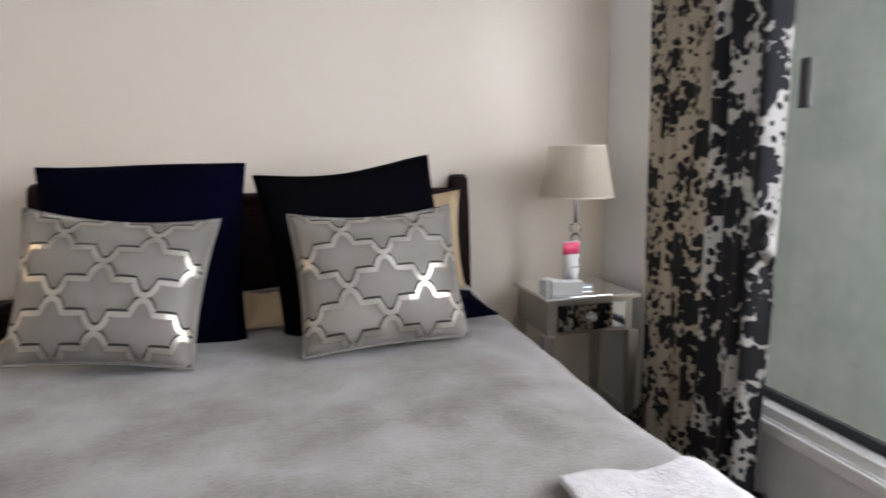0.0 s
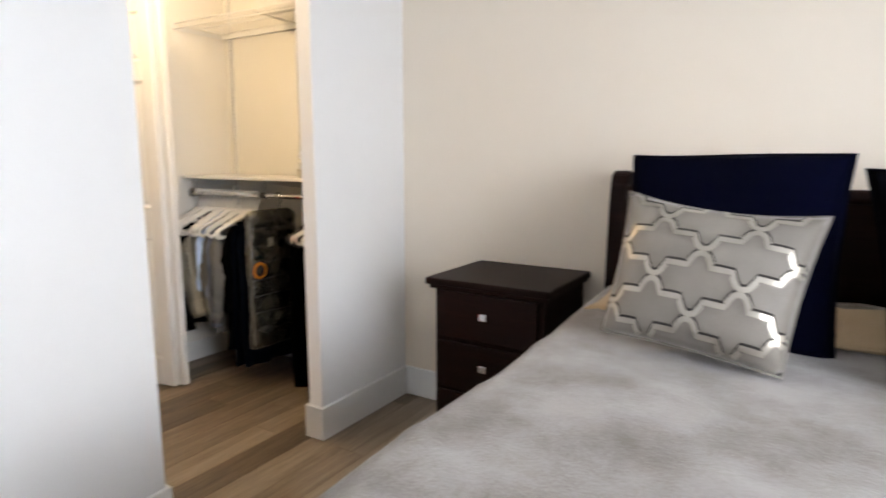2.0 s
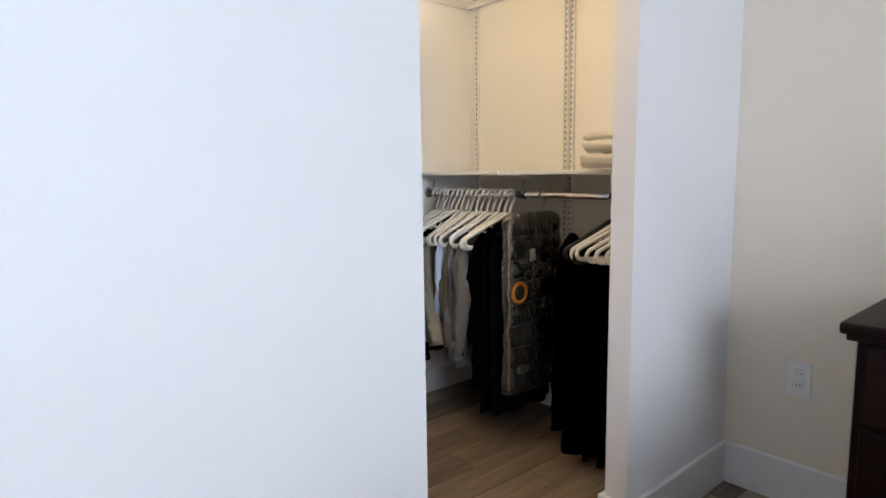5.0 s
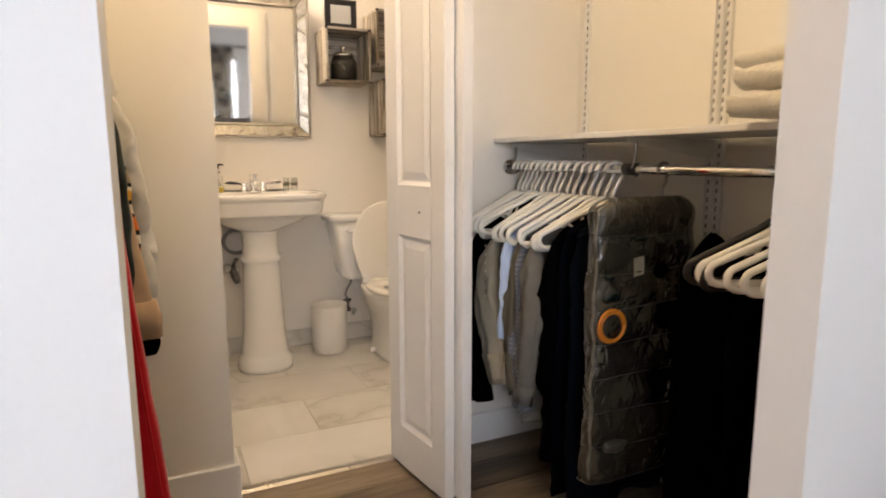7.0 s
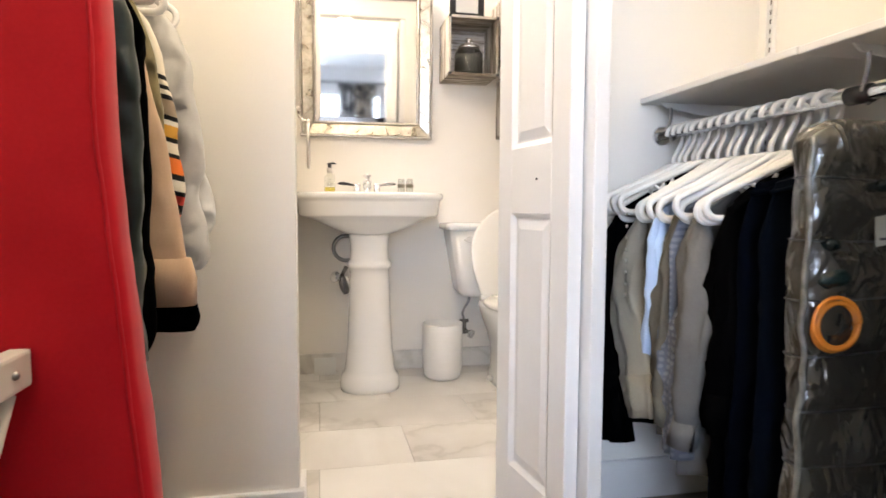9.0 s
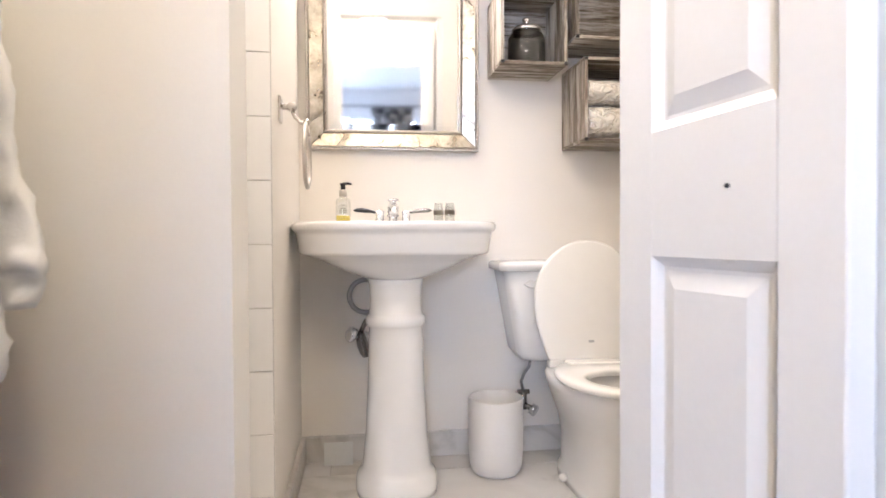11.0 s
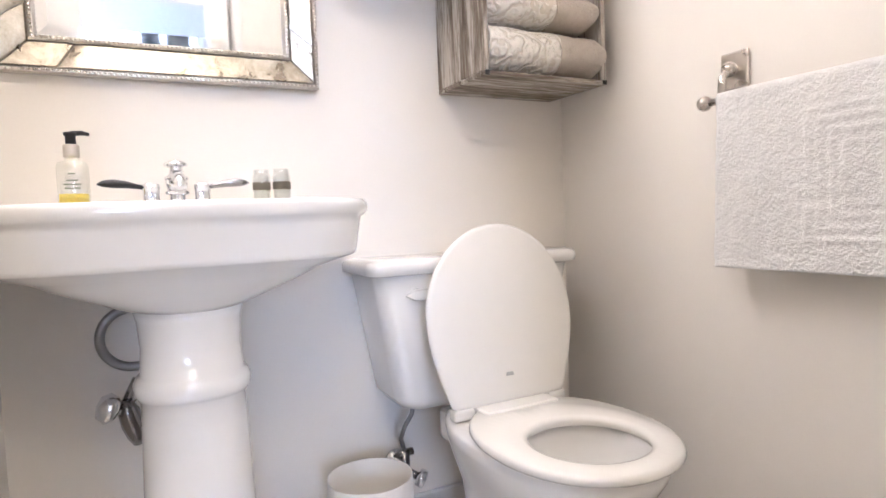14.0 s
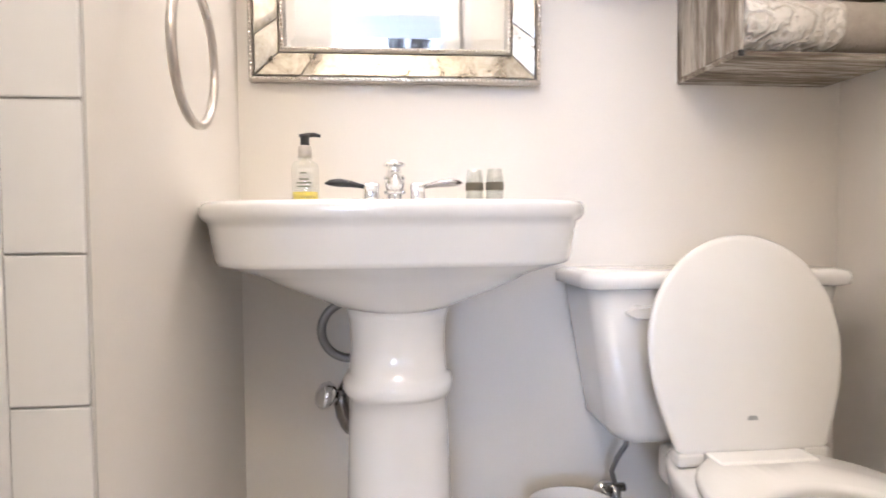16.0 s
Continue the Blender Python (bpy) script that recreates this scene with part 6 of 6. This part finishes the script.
for i in range(4):
    j = (i + 1) % 4
    bm = bmesh.new()
    p0, p1, p2, p3 = Vector(a_[i]), Vector(a_[j]), Vector(b_[j]), Vector(b_[i])
    cuts = [0, 0.12, 0.88, 1] if i % 2 else [0, 0.16, 1]
    for c0, c1 in zip(cuts, cuts[1:]):
        g = 0.0012
        q = [p0.lerp(p1, c0 + g), p0.lerp(p1, c1 - g), p3.lerp(p2, c1 - g), p3.lerp(p2, c0 + g)]
        inn = [v.lerp(sum(q, Vector()) / 4, 0.08) + Vector((0.0022, 0, 0)) for v in q]
        loft(bm, [[v - Vector((0.006, 0, 0)) for v in q], q, inn])
    part("antique_strip", bm, ANTIQUE, mirror, "mottled antiqued mirror strip")
bm = bmesh.new()
for off, step in ((FW - 0.0065, 0.0085), (0.006, 0.0095)):
    ring = [Vector(v) for v in frame_ring(off, 0.030 if off > 0.03 else 0.0355)]
    for i in range(4):
        p0, p1 = ring[i], ring[(i + 1) % 4]
        k = int((p1 - p0).length / step)
        for m_ in range(k):
            bmesh.ops.create_icosphere(bm, subdivisions=1, radius=0.0035, matrix=Matrix.Translation(p0.lerp(p1, m_ / k)))
tagged(part("beading", bm, NICKEL, mirror, "row of tiny silver beads", True), kind="stuff")
gl = frame_ring(FW + 0.0005, 0.0125)
gi = frame_ring(FW + 0.022, 0.0145)
part("mirror_glass", loft(bmesh.new(), [frame_ring(FW + 0.0005, 0.0105), gl, gi]), MIRROR, mirror, "bevelled mirror glass")

# it hangs from a wire and leans off the wall
foot = Matrix.Translation((XS + 0.002, MY0, MZ0))
mirror.matrix_basis = foot @ pose(0, 0, 0, 0, 2.35, -1.2) @ foot.inverted()

# vanity lamp above the mirror
vl = thing("vanity_lamp", "three-light bar lamp above the mirror", "lamp", (XS, SY, 2.16))
part("lamp_bar", one_box((0.001, -0.28, -0.035), (0.025, 0.28, 0.035), 0.006), NICKEL, vl)

# ---- crate shelves ----
def crate(label, y0, y1, z0, z1, depth, group):
    c = thing("crate_shelf", label, "shelf", (XS + 0.001, y0, z0), group)
    w, h, t = y1 - y0, z1 - z0, 0.012
    part("back_board", one_box((0, t, t), (0.008, w - t, h - t)), CRATEWOOD, c)
    for nm, lo, hi, m in (("bottom_board", (0, 0, 0), (depth, w, t), CRATEWOOD), ("top_board", (0, 0, h - t), (depth, w, h), CRATEWOOD)):
        for k in range(2):
            d0, d1 = depth * k / 2 + 0.0008, depth * (k + 1) / 2 - 0.0008
            part(nm, one_box((d0, lo[1], lo[2]), (d1, hi[1], hi[2]), 0.0022, 2), m, c)
    for nm, ya, yb in (("side_board", 0, t), ("side_board", w - t, w)):
        for k in range(2):
            d0, d1 = depth * k / 2 + 0.0008, depth * (k + 1) / 2 - 0.0008
            part(nm, one_box((d0, ya, t + 0.0005), (d1, yb, h - t - 0.0005), 0.0022, 2), CRATEWOOD_Z, c)
    for y in (0.006, w - 0.006):
        for z in (0.006, h - 0.006):
            part("corner_iron", one_box((depth - 0.001, y - 0.007, z - 0.006), (depth + 0.0022, y + 0.007, z + 0.006), 0.002, 1), BLACK, c)
    return c


crate("small whitewashed wooden crate shelf holding a glass canister", 2.018, 2.262, 1.458, 1.735, 0.225, "crate shelves")
crate("whitewashed wooden crate shelf holding two rolled towels", 2.318, 2.695, 1.186, 1.487, 0.245, "crate shelves")
crate("whitewashed wooden crate shelf near the corner", 2.290, 2.655, 1.553, 1.845, 0.235, "crate shelves")

can = thing("glass_canister", "grey tinted glass canister with a silver lid in the crate", "canister", (-4.53, 2.14, 1.4703))
part("canister_glass", loft(bmesh.new(), [circle(0, 0, z, r, k=32) for r, z in ((0.062, 0), (0.068, 0.004), (0.070, 0.02), (0.070, 0.105), (0.060, 0.125), (0.052, 0.132), (0.049, 0.132), (0.056, 0.12), (0.066, 0.10), (0.066, 0.012), (0.058, 0.006))]), glass("smoke_glass", (0.55, 0.56, 0.55)), can, smooth=True)
part("canister_fill", lathe([(0.06, 0.012), (0.064, 0.016), (0.064, 0.085), (0.058, 0.09)]), plain("dark_cotton_balls", (0.10, 0.10, 0.10), 0.9), can, smooth=True)
part("lid", lathe([(0.056, 0.132), (0.058, 0.138), (0.048, 0.150), (0.02, 0.160), (0.008, 0.164), (0.008, 0.168), (0.016, 0.174), (0.016, 0.182), (0.006, 0.188)]), CHROME, can, "polished silver lid", True)

pic = thing("photo_frame", "black photo frame standing on the crate shelf", "photo frame", (-4.50, 2.12, 1.7355))
bm = bmesh.new()
for lo, hi in (((0, -0.085, 0), (0.016, 0.085, 0.028)), ((0, -0.085, 0.122), (0.016, 0.085, 0.15)), ((0, -0.085, 0.028), (0.016, -0.055, 0.122)), ((0, 0.055, 0.028), (0.016, 0.085, 0.122))):
    box(bm, lo, hi, 0.002, 1)
fp = part("frame_border", bm, BLACK, pic)
part("photo_mat", one_box((0.003, -0.0555, 0.0275), (0.008, 0.0555, 0.1225)), PAPER, pic, "white card insert")


def rolled_towel(label, yc, z, r, length, seed):
    t = thing("rolled_towel", label, "towel", (0, 0, 0), "rolled towels in the crate")
    y0, y1 = yc - length / 2, yc + length / 2
    xc = XS + 0.143
    for nm, a, b, material, s in (("towel_border", y0, y0 + length * 0.60, "band", 1.0), ("towel_end", y0 + length * 0.60 + 0.0005, y1, "plain", 0.985)):
        rings = []
        for i in range(25):
            yy = a + (b - a) * i / 24
            rings.append([(xc + 0.112 * s * math.copysign(abs(math.cos(q)) ** 0.8, math.cos(q)) + 0.004 * noise.noise((yy * 14, q * 2, seed)), yy + (0.010 * (1 - abs(math.sin(q))) if nm == "towel_end" and i == 24 else 0),
                           z + r * (1 if 0 < i < 24 or nm == "towel_border" else 0.86) * s * math.copysign(abs(math.sin(q)) ** 0.85, math.sin(q)) + 0.0025 * noise.noise((yy * 20, q * 3, seed + 3)))
                          for q in (2 * math.pi * j / 44 for j in range(44))])
        part(nm, loft(bmesh.new(), rings), SCROLL if material == "band" else BEIGETERRY, t, "cream scrolled band" if material == "band" else "beige terry end", True)
    return t


def scroll(name):
    m, n, l, p = nodes_of(name)
    v = coords(n, l)
    w = n.new("ShaderNodeTexWave")
    w.wave_type, w.rings_direction = "RINGS", "SPHERICAL"
    w.inputs["Scale"].default_value, w.inputs["Distortion"].default_value, w.inputs["Detail"].default_value, w.inputs["Detail Scale"].default_value = 13, 11, 2.0, 2.2
    l.new(v, w.inputs["Vector"])
    r = ramp_of(n, [(0.10, (0.66, 0.61, 0.53)), (0.35, (0.79, 0.755, 0.69))])
    l.new(w.outputs["Fac"], r.inputs[0])
    l.new(r.outputs[0], p.inputs["Base Color"])
    p.inputs["Roughness"].default_value = 0.97
    bp = n.new("ShaderNodeBump")
    bp.inputs["Strength"].default_value, bp.inputs["Distance"].default_value = 1.0, 0.006
    l.new(w.outputs["Fac"], bp.inputs["Height"])
    l.new(bp.outputs[0], p.inputs["Normal"])
    return m


SCROLL = scroll("cream_scrollwork_terry")
rolled_towel("rolled beige towel with a cream scroll border, lower one", 2.508, 1.2610, 0.0615, 0.345, 1.0)
rolled_towel("rolled beige towel with a cream scroll border, upper one", 2.497, 1.3700, 0.0475, 0.325, 2.0)

# ---- towel ring on the partition ----
ring_ = thing("towel_ring", "brushed nickel towel ring on the partition", "towel ring", (-4.100, YP, 1.205))
part("plate", one_box((-0.024, 0.0005, -0.036), (0.024, 0.008, 0.036), 0.003), NICKEL, ring_)
bm = bmesh.new()
tube(bm, [(0, 0.006, 0.008), (0, 0.03, 0.008)], 0.008, 12)
bmesh.ops.create_icosphere(bm, subdivisions=3, radius=0.0145, matrix=Matrix.Translation((0, 0.036, 0.008)))
part("knob", bm, NICKEL, ring_, smooth=True)
bm = bmesh.new()
tube(bm, [(0.0, 0.034, 0.004), (0.004, 0.045, -0.022), (0.01, 0.06, -0.036), (0.015, 0.075, -0.038)], 0.0055, 10)
bmesh.ops.create_icosphere(bm, subdivisions=3, radius=0.0105, matrix=Matrix.Translation((0.016, 0.078, -0.038)))
part("arm", bm, NICKEL, ring_, smooth=True)
bm = bmesh.new()
tube(bm, arc((0.016, 0.078, -0.130), 0.088, 90, 450, 48, "xz"), 0.0062, 10, False)
part("hoop", bm, NICKEL, ring_, "round nickel hoop", True)

# ---- towel bar on the bathroom's north wall ----
tb = thing("towel_bar", "brushed nickel towel bar on the wall", "towel bar", (0, 0, 0))
TBX0, TBX1, TBY, TBZ = -4.085, -3.50, YBN - 0.052, 1.078
for x in (TBX0 + 0.03, TBX1 - 0.03):
    part("plate", one_box((x - 0.033, YBN - 0.009, 1.105), (x + 0.033, YBN - 0.0005, 1.185), 0.004), NICKEL, tb)
    bm = bmesh.new()
    tube(bm, [(x, YBN - 0.008, 1.145), (x, YBN - 0.03, 1.142), (x, YBN - 0.048, 1.125), (x, TBY, TBZ + 0.002)], 0.0085, 10)
    bmesh.ops.create_icosphere(bm, subdivisions=3, radius=0.0165, matrix=Matrix.Translation((x, YBN - 0.026, 1.145)))
    part("arm", bm, NICKEL, tb, smooth=True)
bm = bmesh.new()
tube(bm, [(TBX0, TBY, TBZ), (TBX1, TBY, TBZ)], 0.008, 12)
part("bar", bm, NICKEL, tb, smooth=True)
for x in (TBX0 - 0.012, TBX1 + 0.012):
    bm = bmesh.new()
    bmesh.ops.create_icosphere(bm, subdivisions=3, radius=0.0165, matrix=Matrix.Translation((x, TBY, TBZ)))
    part("end_knob", bm, NICKEL, tb, smooth=True)

bt = thing("bath_towel", "white terry towel folded over the towel bar", "towel", (0, 0, 0))
TX0, TX1 = -4.055, -3.56


def towel(u, v):
    x = TX0 + (TX1 - TX0) * u + 0.006 * noise.noise((v * 5, u, 2.0))
    s = v * 0.78
    front, turn = 0.355, 0.045
    if s < front:
        y, z = TBY - 0.017 - 0.010 * (1 - s / front), TBZ - front + s
    elif s < front + turn:
        a = (s - front) / turn * math.pi
        y, z = TBY - 0.017 * math.cos(a), TBZ + 0.016 * math.sin(a)
    else:
        y, z = TBY + 0.017, TBZ - (s - front - turn) * 0.9
    a_, b_ = x - TX0 - 0.19, TBZ - z - 0.05
    inset = min(a_, b_, 0.25 - b_)
    woven = -0.0028 if s < front and 0 < inset < 0.075 and inset % 0.022 < 0.010 else 0.0
    k = woven + 0.006 * noise.noise((x * 6, z * 3, 4.0)) + 0.0022 * noise.noise((x * 60, z * 60, 1.0))
    return (x, y - abs(k) if s > front + turn / 2 else y + k, z)


part("towel_cloth", sheet(towel, 90, 150, 0.018), TERRY, bt, "white terry cloth", True)

# ---- floor pieces ----
prnd = random.Random(9)
PW, PL = 0.152, 1.22
plank_me = None
x = XD - 0.018
while x < XE - 0.01:
    w = min(PW, XE - x)
    y = YS - prnd.uniform(0, PL)
    while y < YCL:
        y0, y1 = max(y, YS if x > XC - 0.1 else 0.43), min(y + PL, YCL)
        if y1 - y0 > 0.02:
            if abs(y1 - y0 - PL) < 1e-6 and abs(w - PW) < 1e-6:
                if plank_me is None:
                    plank_me = part("plank", one_box((0.0006, 0.0008, -0.0088), (PW - 0.0006, PL - 0.0008, 0), 0.0012, 1), FLOORWOOD, floor).data
                    ob = floor.children[-1]
                else:
                    ob = new("plank", plank_me)
                    ob.parent = floor
            else:
                ob = part("plank", one_box((0.0006, 0.0008, -0.0088), (w - 0.0006, y1 - y0 - 0.0008, 0), 0.0012, 1), FLOORWOOD, floor)
            ob.location = (x, y0, 0)
        y += PL
    x += PW


def marble(name):
    m, n, l, p = nodes_of(name)
    v = coords(n, l)
    info = n.new("ShaderNodeObjectInfo")
    mul = n.new("ShaderNodeVectorMath")
    mul.operation = "MULTIPLY_ADD"
    comb = n.new("ShaderNodeCombineXYZ")
    sc = n.new("ShaderNodeMath")
    sc.operation = "MULTIPLY"
    sc.inputs[1].default_value = 23.0
    l.new(info.outputs["Random"], sc.inputs[0])
    for k in range(3):
        l.new(sc.outputs[0], comb.inputs[k])
    mul.inputs[1].default_value = (1, 1, 1)
    l.new(v, mul.inputs[0])
    l.new(comb.outputs[0], mul.inputs[2])
    a = noise_of(n, l, mul.outputs[0], 1.5, 5, 0.5, 1.2)
    b = noise_of(n, l, mul.outputs[0], 1.4, 4, 0.5)
    ab = n.new("ShaderNodeMath")
    ab.operation = "SUBTRACT"
    ab.inputs[1].default_value = 0.5
    l.new(a, ab.inputs[0])
    av = n.new("ShaderNodeMath")
    av.operation = "ABSOLUTE"
    l.new(ab.outputs[0], av.inputs[0])
    r = ramp_of(n, [(0.0, (0.60, 0.575, 0.53)), (0.03, (0.715, 0.69, 0.65)), (0.14, (0.77, 0.75, 0.715))])
    l.new(av.outputs[0], r.inputs[0])
    r2 = ramp_of(n, [(0.35, (0.82, 0.80, 0.78)), (0.6, (1, 1, 1))])
    l.new(b, r2.inputs[0])
    mx = n.new("ShaderNodeMix")
    mx.data_type, mx.blend_type = "RGBA", "MULTIPLY"
    mx.inputs[0].default_value = 1.0
    l.new(r.outputs[0], mx.inputs[6])
    l.new(r2.outputs[0], mx.inputs[7])
    l.new(mx.outputs[2], p.inputs["Base Color"])
    p.inputs["Roughness"].default_value = 0.28
    return m


MARBLE = marble("pale_veined_marble")
baseboards("baseboard_bathroom", [((XS, YP), (XS + T, YBN)), ((XS + T, YBN - T), (XB, YBN)), ((XS + T, YP), (XPE, YP + T))], 0.098, MARBLE, "low pale veined marble baseboard")
TW, TL = 0.33, 0.61
k = 0
x = XD - 0.022
while x > XS + 0.01:
    x0 = max(x - TW, XS)
    y = (1.41 if k % 2 == 0 else 1.715) - 2 * TL
    while y < YBN:
        y0, y1 = max(y, 0.43), min(y + TL, YBN)
        if y1 - y0 > 0.02:
            ob = part("tile", one_box((0.0012, 0.0012, -0.0088), (x - x0 - 0.0012, y1 - y0 - 0.0012, 0), 0.001, 1), MARBLE, bath_floor)
            ob.location = (x0, y0, 0)
        y += TL
    x -= TW
    k += 1
